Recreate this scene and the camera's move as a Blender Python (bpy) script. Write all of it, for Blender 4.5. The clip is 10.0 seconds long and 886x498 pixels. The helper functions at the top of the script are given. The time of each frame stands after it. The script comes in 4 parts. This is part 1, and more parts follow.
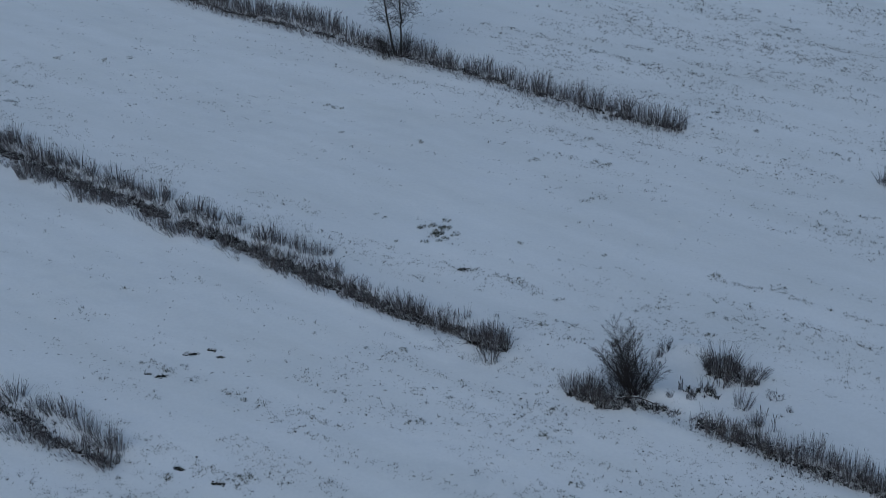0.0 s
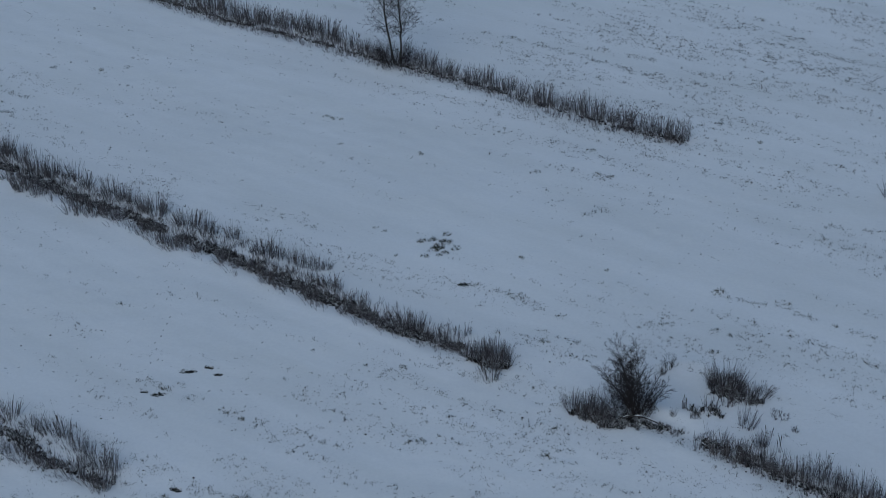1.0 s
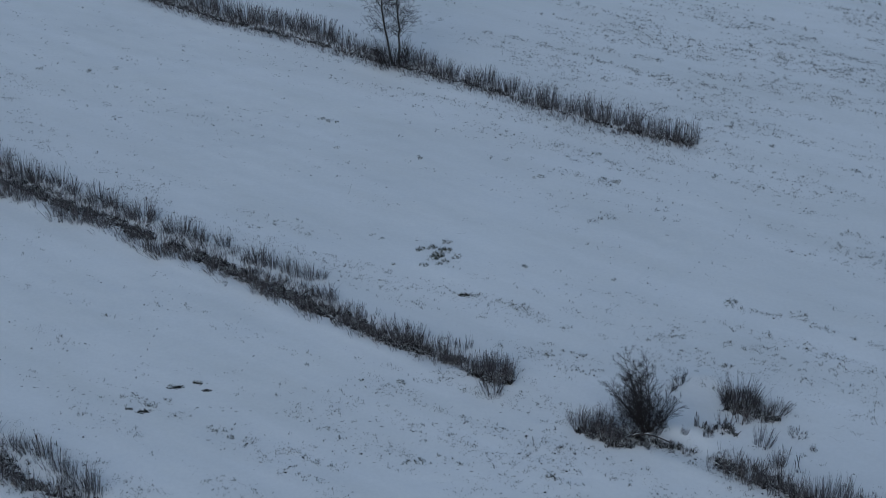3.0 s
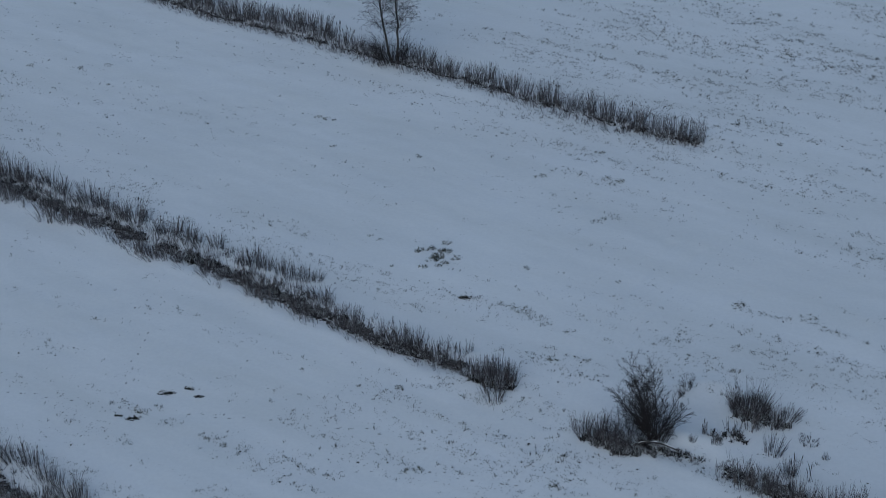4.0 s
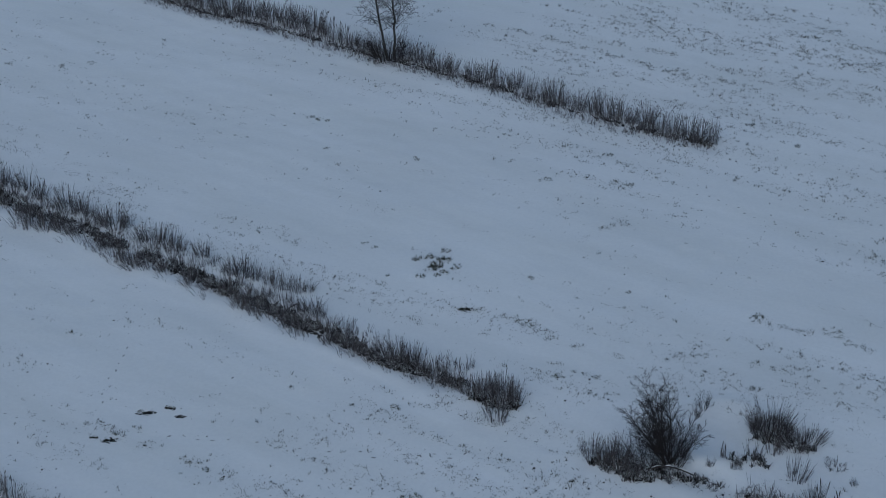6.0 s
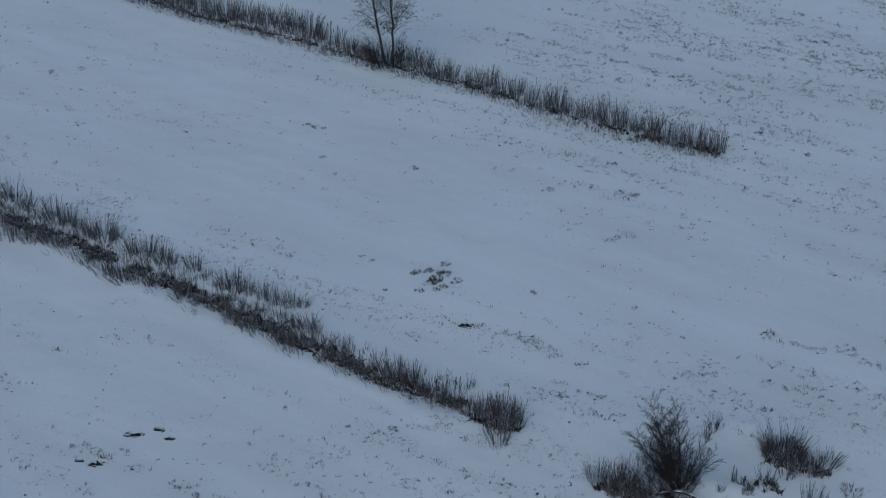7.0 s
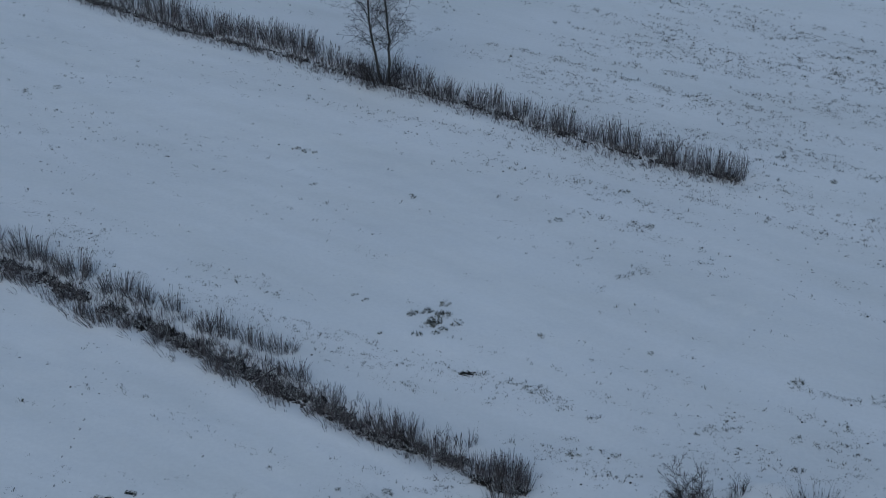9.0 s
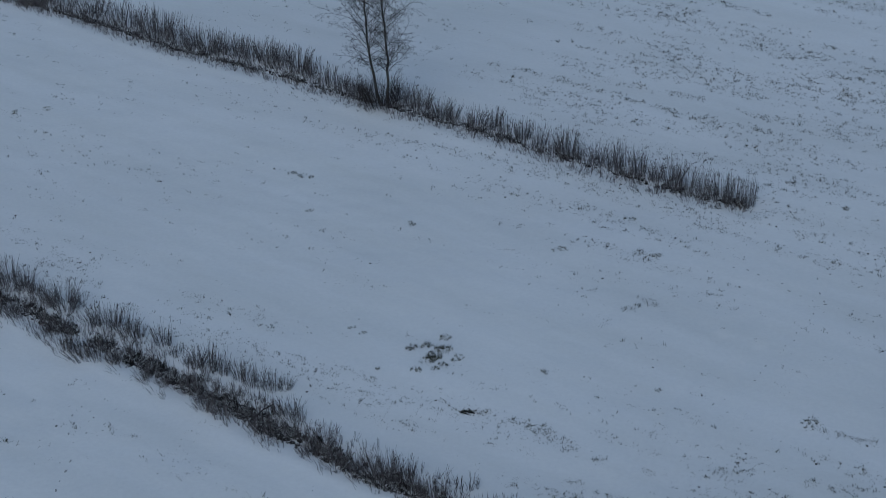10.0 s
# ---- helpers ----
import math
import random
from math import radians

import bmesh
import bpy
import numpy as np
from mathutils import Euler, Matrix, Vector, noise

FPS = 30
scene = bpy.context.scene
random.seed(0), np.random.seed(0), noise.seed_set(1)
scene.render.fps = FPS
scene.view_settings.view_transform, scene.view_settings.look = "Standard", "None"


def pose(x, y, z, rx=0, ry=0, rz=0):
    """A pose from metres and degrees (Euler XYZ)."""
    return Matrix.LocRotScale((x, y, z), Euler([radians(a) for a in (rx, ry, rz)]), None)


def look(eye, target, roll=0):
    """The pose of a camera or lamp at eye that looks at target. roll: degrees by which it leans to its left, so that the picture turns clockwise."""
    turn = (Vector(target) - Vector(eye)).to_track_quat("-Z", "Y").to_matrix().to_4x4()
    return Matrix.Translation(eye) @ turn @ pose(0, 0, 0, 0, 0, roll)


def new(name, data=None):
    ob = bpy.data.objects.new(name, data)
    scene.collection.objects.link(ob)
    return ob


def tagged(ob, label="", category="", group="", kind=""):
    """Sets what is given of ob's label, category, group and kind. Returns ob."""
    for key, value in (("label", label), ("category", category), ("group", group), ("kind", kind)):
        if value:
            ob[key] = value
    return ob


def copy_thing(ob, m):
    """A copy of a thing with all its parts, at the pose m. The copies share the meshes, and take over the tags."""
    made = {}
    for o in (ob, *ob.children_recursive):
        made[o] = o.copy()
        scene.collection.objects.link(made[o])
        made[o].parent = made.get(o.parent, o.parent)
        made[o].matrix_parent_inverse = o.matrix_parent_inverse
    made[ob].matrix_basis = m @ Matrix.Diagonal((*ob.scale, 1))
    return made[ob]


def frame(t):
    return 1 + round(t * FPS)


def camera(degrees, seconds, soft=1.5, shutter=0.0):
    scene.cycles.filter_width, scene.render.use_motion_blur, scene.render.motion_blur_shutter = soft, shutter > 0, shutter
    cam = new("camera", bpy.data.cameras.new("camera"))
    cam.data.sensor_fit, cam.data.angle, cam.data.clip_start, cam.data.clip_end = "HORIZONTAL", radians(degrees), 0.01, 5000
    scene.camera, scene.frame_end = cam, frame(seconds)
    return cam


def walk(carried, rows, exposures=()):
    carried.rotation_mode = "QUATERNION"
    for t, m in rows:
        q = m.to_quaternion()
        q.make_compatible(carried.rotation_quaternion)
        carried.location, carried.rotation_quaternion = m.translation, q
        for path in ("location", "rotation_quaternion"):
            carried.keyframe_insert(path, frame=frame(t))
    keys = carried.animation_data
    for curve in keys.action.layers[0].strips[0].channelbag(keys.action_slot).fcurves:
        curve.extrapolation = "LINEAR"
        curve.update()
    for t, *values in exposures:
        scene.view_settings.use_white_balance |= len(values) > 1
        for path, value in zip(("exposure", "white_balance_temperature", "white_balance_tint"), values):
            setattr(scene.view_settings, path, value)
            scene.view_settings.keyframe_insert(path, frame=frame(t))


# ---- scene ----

# ---------------------------------------------------------------- camera
cam = camera(28.8, 10.0, soft=0.7)
PATH = [
    (0.0, -0.005, 0.000, 46.500, 60.712, -0.722, -0.011),
    (0.5, -0.009, 0.660, 46.633, 60.675, -0.726, -0.008),
    (1.0, -0.011, 1.393, 46.650, 60.700, -0.729, -0.008),
    (1.5, -0.012, 2.167, 46.662, 60.727, -0.733, -0.009),
    (2.0, -0.012, 3.053, 46.489, 60.734, -0.736, -0.011),
    (2.5, -0.011, 4.013, 45.733, 60.776, -0.740, -0.014),
    (4.0, 0.001, 7.247, 43.837, 60.764, -0.751, -0.028),
    (4.5, 0.008, 8.403, 43.313, 60.776, -0.755, -0.033),
    (5.0, 0.016, 9.534, 42.749, 60.787, -0.758, -0.037),
    (5.5, 0.025, 10.728, 42.138, 60.804, -0.762, -0.042),
    (7.0, 0.061, 14.666, 40.820, 60.798, -0.774, -0.050),
    (7.5, 0.075, 16.186, 40.530, 60.741, -0.778, -0.050),
    (8.0, 0.091, 17.730, 40.083, 60.801, -0.782, -0.048),
    (8.5, 0.108, 19.311, 39.690, 60.807, -0.786, -0.045),
    (9.0, 0.126, 21.010, 39.224, 60.795, -0.790, -0.039),
    (9.5, 0.146, 22.683, 38.886, 60.902, -0.794, -0.031),
    (10.0, 0.166, 23.771, 38.971, 60.971, -0.798, -0.021),
]


def gimbal(x, y, z, tilt, roll, yaw):
    """Yaw about the vertical, tilt down, then roll about the lens."""
    return pose(x, y, z, 0, 0, yaw) @ pose(0, 0, 0, tilt, 0, 0) @ pose(0, 0, 0, 0, 0, roll)


walk(cam, [(t, gimbal(*row)) for t, *row in PATH], exposures=[(0.0, 0.45, 5690, 1.5), (8.5, 0.45, 5690, 1.5), (9.5, 0.45, 5690, 1.5), (10.0, 0.40, 5690, 1.5)])

# ---------------------------------------------------------------- light: overcast dusk
SUN_UP, SUN_ROUND = radians(38), radians(200)
world = bpy.data.worlds.new("overcast_dusk")
scene.world = world
world.use_nodes = True
wn = world.node_tree.nodes
wl = world.node_tree.links
sky = wn.new("ShaderNodeTexSky")
sky.sky_type = "NISHITA"
sky.sun_disc = False
sky.sun_elevation = SUN_UP
sky.sun_rotation = SUN_ROUND
wn["Background"].inputs["Strength"].default_value = 0.06
wl.new(sky.outputs[0], wn["Background"].inputs["Color"])
sun = new("sun", bpy.data.lights.new("sun", "SUN"))
sun.data.energy = 0.5
sun.data.angle = radians(80)
sun.data.color = (1.0, 0.97, 0.93)
sun.matrix_world = look((0, 0, 60), (-math.sin(SUN_ROUND) * math.cos(SUN_UP), -math.cos(SUN_ROUND) * math.cos(SUN_UP), 60 - math.sin(SUN_UP)))


# ---------------------------------------------------------------- materials
def shader(name, roughness=0.8):
    m = bpy.data.materials.new(name)
    m.use_nodes = True
    n, l = m.node_tree.nodes, m.node_tree.links
    b = n["Principled BSDF"]
    b.inputs["Roughness"].default_value = roughness
    b.inputs["Specular IOR Level"].default_value = 0.25
    return m, n, l, b


def noise_node(n, l, coord, scale, detail=4, rough=0.55):
    t = n.new("ShaderNodeTexNoise")
    t.inputs["Scale"].default_value = scale
    t.inputs["Detail"].default_value = detail
    t.inputs["Roughness"].default_value = rough
    l.new(coord, t.inputs["Vector"])
    return t.outputs["Fac"]


def ramp(n, l, fac, stops):
    r = n.new("ShaderNodeValToRGB")
    while len(r.color_ramp.elements) < len(stops):
        r.color_ramp.elements.new(0.5)
    for e, (p, c) in zip(r.color_ramp.elements, stops):
        e.position, e.color = p, (*c, 1)
    l.new(fac, r.inputs[0])
    return r.outputs[0]


def mix(n, l, fac, a, b, mode="MIX"):
    x = n.new("ShaderNodeMix")
    x.data_type, x.blend_type = "RGBA", mode
    for sock, v in ((x.inputs[0], fac), (x.inputs[6], a), (x.inputs[7], b)):
        if isinstance(v, (int, float)):
            sock.default_value = v
        elif isinstance(v, tuple):
            sock.default_value = (*v, 1)
        else:
            l.new(v, sock)
    return x.outputs[2]


def snow_material():
    m, n, l, b = shader("snow", 0.65)
    pos = n.new("ShaderNodeNewGeometry").outputs["Position"]
    along = n.new("ShaderNodeMapping")
    along.inputs["Rotation"].default_value = (0, 0, radians(34.4))
    l.new(pos, along.inputs["Vector"])
    turned, along = along, n.new("ShaderNodeMapping")
    along.inputs["Scale"].default_value = (0.22, 1, 1)
    l.new(turned.outputs[0], along.inputs["Vector"])
    # thin snow over the stubble, and painted shading of soft undulations, in bands that run with the ditches
    bands = noise_node(n, l, along.outputs[0], 0.35, 5, 0.6)
    broad = noise_node(n, l, pos, 0.045, 3, 0.5)
    grain = noise_node(n, l, pos, 5.0, 6, 0.7)
    thin = ramp(n, l, bands, [(0.36, (0.83, 0.83, 0.83)), (0.72, (0.755, 0.757, 0.747))])
    wide = ramp(n, l, broad, [(0.3, (0.94, 0.94, 0.94)), (0.7, (1, 1, 1))])
    col = mix(n, l, 1.0, thin, wide, "MULTIPLY")
    fine = ramp(n, l, grain, [(0.3, (0.95, 0.95, 0.955)), (0.6, (1, 1, 1))])
    col = mix(n, l, 1.0, col, fine, "MULTIPLY")
    l.new(col, b.inputs["Base Color"])
    bump1 = n.new("ShaderNodeBump")
    bump1.inputs["Strength"].default_value = 0.08
    bump1.inputs["Distance"].default_value = 0.12
    l.new(noise_node(n, l, along.outputs[0], 1.6, 5, 0.6), bump1.inputs["Height"])
    bump2 = n.new("ShaderNodeBump")
    bump2.inputs["Strength"].default_value = 0.3
    bump2.inputs["Distance"].default_value = 0.03
    l.new(grain, bump2.inputs["Height"])
    l.new(bump1.outputs[0], bump2.inputs["Normal"])
    l.new(bump2.outputs[0], b.inputs["Normal"])
    return m


def snow_on_top(n, l, g, under, grain, low):
    """Fresh snow, in patches, on whatever faces up."""
    axes = n.new("ShaderNodeSeparateXYZ")
    l.new(g.outputs["Normal"], axes.inputs[0])
    patchy = n.new("ShaderNodeMath")
    patchy.operation = "MULTIPLY"
    l.new(axes.outputs["Z"], patchy.inputs[0])
    l.new(noise_node(n, l, g.outputs["Position"], grain, 4, 0.6), patchy.inputs[1])
    lies = ramp(n, l, patchy.outputs[0], [(low, (0, 0, 0)), (low + 0.07, (0.85, 0.85, 0.85))])
    return mix(n, l, lies, under, (0.72, 0.72, 0.72))


def plant_material(name, dark, light, rough=0.85, snowy=0.0):
    """Dead stalks and blades: each stalk takes its own shade, with a finer mottling along it; snowy: the least share on which snow lies."""
    m, n, l, b = shader(name, rough)
    g = n.new("ShaderNodeNewGeometry")
    each = ramp(n, l, g.outputs["Random Per Island"], [(0.0, dark), (0.75, tuple((p + q) / 2 for p, q in zip(dark, light))), (1.0, light)])
    spots = ramp(n, l, noise_node(n, l, g.outputs["Position"], 14, 3), [(0.3, (0.65, 0.65, 0.65)), (0.7, (1.15, 1.12, 1.1))])
    col = mix(n, l, 1.0, each, spots, "MULTIPLY")
    if snowy:
        col = snow_on_top(n, l, g, col, 3.0, snowy)
    l.new(col, b.inputs["Base Color"])
    return m


def bark_material():
    m, n, l, b = shader("birch_bark", 0.8)
    pos = n.new("ShaderNodeNewGeometry").outputs["Position"]
    flat = n.new("ShaderNodeMapping")
    flat.inputs["Scale"].default_value = (1.5, 1.5, 7)
    l.new(pos, flat.inputs["Vector"])
    marks = ramp(n, l, noise_node(n, l, flat.outputs[0], 1.6, 5, 0.7), [(0.42, (0.030, 0.027, 0.026)), (0.6, (0.11, 0.103, 0.096)), (0.85, (0.24, 0.23, 0.21))])
    l.new(marks, b.inputs["Base Color"])
    bump = n.new("ShaderNodeBump")
    bump.inputs["Distance"].default_value = 0.02
    l.new(noise_node(n, l, flat.outputs[0], 6, 4), bump.inputs["Height"])
    l.new(bump.outputs[0], b.inputs["Normal"])
    return m


def soil_and_shade_material():
    """Wet black earth and rotten leaves, coloured with the gaps' shadow too, with fresh snow left on the flat tops."""
    m, n, l, b = shader("ditch_mud_and_shade", 0.9)
    g = n.new("ShaderNodeNewGeometry")
    pos = g.outputs["Position"]
    # near black: wet earth plus the shadow between lumps, put into the colour
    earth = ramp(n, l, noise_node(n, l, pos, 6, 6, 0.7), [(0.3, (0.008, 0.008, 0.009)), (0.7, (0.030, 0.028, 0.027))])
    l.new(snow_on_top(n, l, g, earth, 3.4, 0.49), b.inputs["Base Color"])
    bump = n.new("ShaderNodeBump")
    bump.inputs["Distance"].default_value = 0.06
    l.new(noise_node(n, l, pos, 9, 5, 0.7), bump.inputs["Height"])
    l.new(bump.outputs[0], b.inputs["Normal"])
    return m


def trodden_shade_material():
    """Snow pressed down to the dead grass, in greys that also paint the shade inside the prints."""
    m, n, l, b = shader("trodden_snow_and_shade", 0.8)
    pos = n.new("ShaderNodeNewGeometry").outputs["Position"]
    l.new(ramp(n, l, noise_node(n, l, pos, 7, 4, 0.7), [(0.35, (0.20, 0.20, 0.20)), (0.5, (0.36, 0.36, 0.36)), (0.7, (0.62, 0.62, 0.62))]), b.inputs["Base Color"])
    return m


SNOW = snow_material()
STALK = plant_material("dead_stalks", (0.036, 0.034, 0.037), (0.31, 0.292, 0.304))
SEED = plant_material("seed_heads", (0.022, 0.016, 0.014), (0.060, 0.044, 0.036))
MAT = plant_material("matted_dead_grass", (0.014, 0.013, 0.014), (0.115, 0.106, 0.104), snowy=0.36)
TWIG = plant_material("willow_twigs", (0.020, 0.018, 0.019), (0.072, 0.062, 0.060))
BRANCH = plant_material("birch_twigs", (0.020, 0.017, 0.017), (0.055, 0.046, 0.043))
GRASS = plant_material("winter_grass", (0.013, 0.016, 0.012), (0.115, 0.124, 0.082))
FROSTED = plant_material("frosted_grass", (0.022, 0.027, 0.019), (0.22, 0.23, 0.18))
BARK = bark_material()
SOIL_AND_SHADE = soil_and_shade_material()
LEAF = plant_material("rotten_leaves", (0.008, 0.008, 0.009), (0.038, 0.036, 0.036), snowy=0.365)
# earth tone, near black so that it also paints the shade in dug holes
DUG_EARTH_AND_SHADE = plant_material("dug_earth_and_shade", (0.009, 0.010, 0.011), (0.036, 0.036, 0.035), 0.9)
TRODDEN_SHADE = trodden_shade_material()

# ---------------------------------------------------------------- the lie of the land
# centre lines of the drainage ditches, as x, y on the plan
FAR_DITCH = [(-44.0, 140.5), (-30.0, 130.2), (-22.7, 124.7), (-15.6, 119.0), (-8.5, 114.6), (-3.0, 110.5), (3.1, 106.4), (6.4, 103.8), (10.6, 100.7), (15.1, 98.0)]
MID_DITCH = [(-46.0, 111.0), (-34.0, 101.5), (-26.4, 95.4), (-21.9, 91.7), (-19.1, 89.8), (-15.1, 86.6), (-11.2, 83.6), (-8.5, 81.4), (-5.8, 79.0), (-1.6, 76.0), (2.7, 73.2)]
EAST_DITCH = [(6.6, 69.6), (9.4, 68.0), (12.1, 65.9), (14.0, 64.3), (15.9, 62.6), (18.8, 60.8), (26.0, 55.6)]
NEAR_DITCH = [(-32.0, 76.0), (-26.0, 71.6), (-21.1, 68.1), (-19.4, 66.6), (-17.4, 65.0), (-14.8, 63.4)]
DITCHES = ((FAR_DITCH, 0.06, 0.7), (MID_DITCH, 0.12, 0.6), (EAST_DITCH, 0.08, 0.6), (NEAR_DITCH, 0.10, 0.65))
RUTS = [[(0.6, 58.0), (1.5, 60.8), (3.6, 66.6), (5.6, 73.0), (8.3, 79.1), (12.0, 86.0)], [(2.1, 57.4), (3.0, 60.2), (5.1, 66.0), (7.0, 72.4), (9.7, 78.4), (13.4, 85.2)]]


def to_line(line, x, y):
    best = 1e9
    for (ax, ay), (bx, by) in zip(line, line[1:]):
        dx, dy = bx - ax, by - ay
        k = max(0.0, min(1.0, ((x - ax) * dx + (y - ay) * dy) / (dx * dx + dy * dy)))
        best = min(best, math.hypot(x - ax - k * dx, y - ay - k * dy))
    return best


def height(x, y):
    z = 0.14 * noise.noise((x * 0.035, y * 0.035, 3.1)) + 0.06 * noise.noise((x * 0.21, y * 0.21, 7.7))
    if abs(x) > 60 or not 40 < y < 160:
        return z
    z += 0.03 * noise.noise((x * 0.9, y * 0.9, 1.3)) + 0.012 * noise.noise((x * 2.1, y * 2.1, 9.3))
    for line, depth, half in DITCHES:
        d = to_line(line, x, y) + 0.22 * noise.noise((x * 0.6, y * 0.6, 5.0))
        if d < 4 * half:
            z += -depth * math.exp(-((d / half) ** 2)) + 0.03 * math.exp(-(((d - 1.9 * half) / (0.7 * half)) ** 2))
    # the hollow between the willow and the round clump, with its rim
    d = math.hypot(x - 11.6, (y - 70.6) * 0.9)
    z += -0.15 * math.exp(-((d / 1.35) ** 2)) + 0.09 * math.exp(-(((d - 2.0) / 0.4) ** 2))
    # old wheel ruts over the crossing, under the snow
    for line in RUTS:
        z -= 0.07 * math.exp(-((to_line(line, x, y) / 0.3) ** 2))
    # snow churned up where animals and wheels crossed
    d = math.hypot((x - 3.5) / 6, (y - 69) / 9)
    if d < 1.6:
        z += 0.035 * noise.noise((x * 1.7, y * 1.7, 14.0)) * math.exp(-d * d)
    return z


def mesh(name, verts, faces, material, smooth=False):
    me = bpy.data.meshes.new(name)
    me.from_pydata(verts, [], faces)
    me.materials.append(material)
    if smooth:
        me.shade_smooth()
    return me


def spaced(lo, hi, step, reach):
    inner = list(np.arange(lo, hi + 1e-6, step))
    left, right, s = [], [], step
    a, b = lo, hi
    while a > -reach or b < reach:
        s *= 1.35
        a, b = a - s, b + s
        left.append(a), right.append(b)
    return left[::-1] + inner + right


def ground():
    xs, ys = spaced(-40, 40, 0.22, 2500), spaced(52, 142, 0.22, 2500)
    verts = [(x, y, height(x, y)) for y in ys for x in xs]
    w = len(xs)
    faces = [(j * w + i, j * w + i + 1, (j + 1) * w + i + 1, (j + 1) * w + i) for j in range(len(ys) - 1) for i in range(w - 1)]
    ob = new("ground", mesh("ground", verts, faces, SNOW, True))
    tagged(ob, "snow-covered grassy field with shallow ditches", "ground", kind="structure")


ground()


def part(name, data, parent, label="", kind=""):
    ob = new(name, data)
    ob.parent = parent
    return tagged(ob, label, kind=kind)


# ---------------------------------------------------------------- stalks, blades and twigs
def tube(verts, faces, points, radii, sides=3, spin=0.0):
    """A tapered tube through the points, added to verts and faces."""
    base = len(verts)
    for k, (p, r) in enumerate(zip(points, radii)):
        q = points[min(k + 1, len(points) - 1)] - points[max(k - 1, 0)]
        u = q.orthogonal().normalized()
        v = q.normalized().cross(u)
        for s in range(sides):
            a = spin + 2 * math.pi * s / sides
            verts.append(p + r * (math.cos(a) * u + math.sin(a) * v))
    for k in range(len(points) - 1):
        for s in range(sides):
            t = (s + 1) % sides
            faces.append((base + k * sides + s, base + k * sides + t, base + (k + 1) * sides + t, base + (k + 1) * sides + s))
    faces.append(tuple(base + (len(points) - 1) * sides + s for s in range(sides)))


def blade(verts, faces, foot, tip, width, droop):
    """A folded grass blade with a keel, bent over at its tip."""
    base = len(verts)
    way = tip - foot
    side = Vector((-way.y, way.x, 0))
    side = (side.normalized() if side.length > 1e-4 else Vector((1, 0, 0))) * width
    mid = foot + way * 0.55 + Vector((0, 0, droop))
    keel = Vector((0, 0, width * 0.8))
    verts.extend([foot - side, foot + side, foot + keel, mid - side * 0.8, mid + side * 0.8, mid + keel, tip])
    faces.extend([(base, base + 2, base + 5, base + 3), (base + 2, base + 1, base + 4, base + 5), (base + 1, base, base + 3, base + 4),
                  (base + 3, base + 5, base + 6), (base + 5, base + 4, base + 6), (base + 4, base + 3, base + 6)])


def spike(verts, faces, foot, tip, width):
    """A thin dry blade, three-sided, from foot to tip."""
    base = len(verts)
    u = (tip - foot).orthogonal().normalized() * width
    v = (tip - foot).normalized().cross(u)
    verts.extend([foot + u, foot - u * 0.5 + v * 0.87, foot - u * 0.5 - v * 0.87, tip])
    faces.extend([(base, base + 1, base + 3), (base + 1, base + 2, base + 3), (base + 2, base, base + 3)])


def stalks_of(rng, count, spread, fan, thick=1.0, level=0.72):
    """Upright dead stalks, about one metre tall, that stand in small bunches and fan out from the foot;
    level is how short the shortest bunch is. Also the seed heads on some of them."""
    sv, sf, hv, hf = [], [], [], []
    left = count
    while left > 0:
        a, r = rng.uniform(0, 2 * math.pi), spread * math.sqrt(rng.random())
        out = r / spread * fan * rng.uniform(0.6, 1.2)
        tall = rng.uniform(level, 1.0) * (1.06 - 0.2 * r / spread)
        way = Vector((math.cos(a) * out + rng.gauss(0, 0.05), math.sin(a) * out + rng.gauss(0, 0.05), 0))
        bunch = rng.choice((1, 2, 2, 3, 4))
        left -= bunch
        for k in range(bunch):
            foot = Vector((r * math.cos(a) + rng.gauss(0, 0.026), r * math.sin(a) + rng.gauss(0, 0.026), -0.12))
            h = tall * (1.0 if k == 0 else rng.uniform(0.6, 1.0))
            lean = (way + Vector((rng.gauss(0, 0.06), rng.gauss(0, 0.06), 0))) * h
            bend = Vector((rng.gauss(0, 0.02), rng.gauss(0, 0.02), 0)) * h
            p1 = foot + Vector((0, 0, h * 0.48)) + lean * 0.36 + bend
            p2 = foot + Vector((0, 0, h)) + lean
            w = rng.uniform(0.0042, 0.0086) * thick
            tube(sv, sf, [foot, p1, p2], [w, w * 0.9, w * 0.6], 3, a)
            if rng.random() < 0.2:
                d = (p2 - p1).normalized()
                e = p2 - d * 0.10
                tube(hv, hf, [e, e + d * 0.05, e + d * 0.14], [0.004, 0.010, 0.003], 4, a)
    return sv, sf, hv, hf


def leaves_of(rng, count, spread, high):
    """Fallen leaves and short blades that lie about the foot of a clump."""
    mv, mf = [], []
    for _ in range(count):
        a, r = rng.uniform(0, 2 * math.pi), spread * math.sqrt(rng.random())
        foot = Vector((r * math.cos(a), r * math.sin(a), -0.05))
        b = a + rng.gauss(0, 0.9)
        reach = rng.uniform(0.08, 0.3)
        tip = foot + Vector((math.cos(b) * reach, math.sin(b) * reach, rng.uniform(0.02, high)))
        blade(mv, mf, foot, tip, rng.uniform(0.008, 0.018), rng.uniform(0.01, 0.08))
    return mv, mf


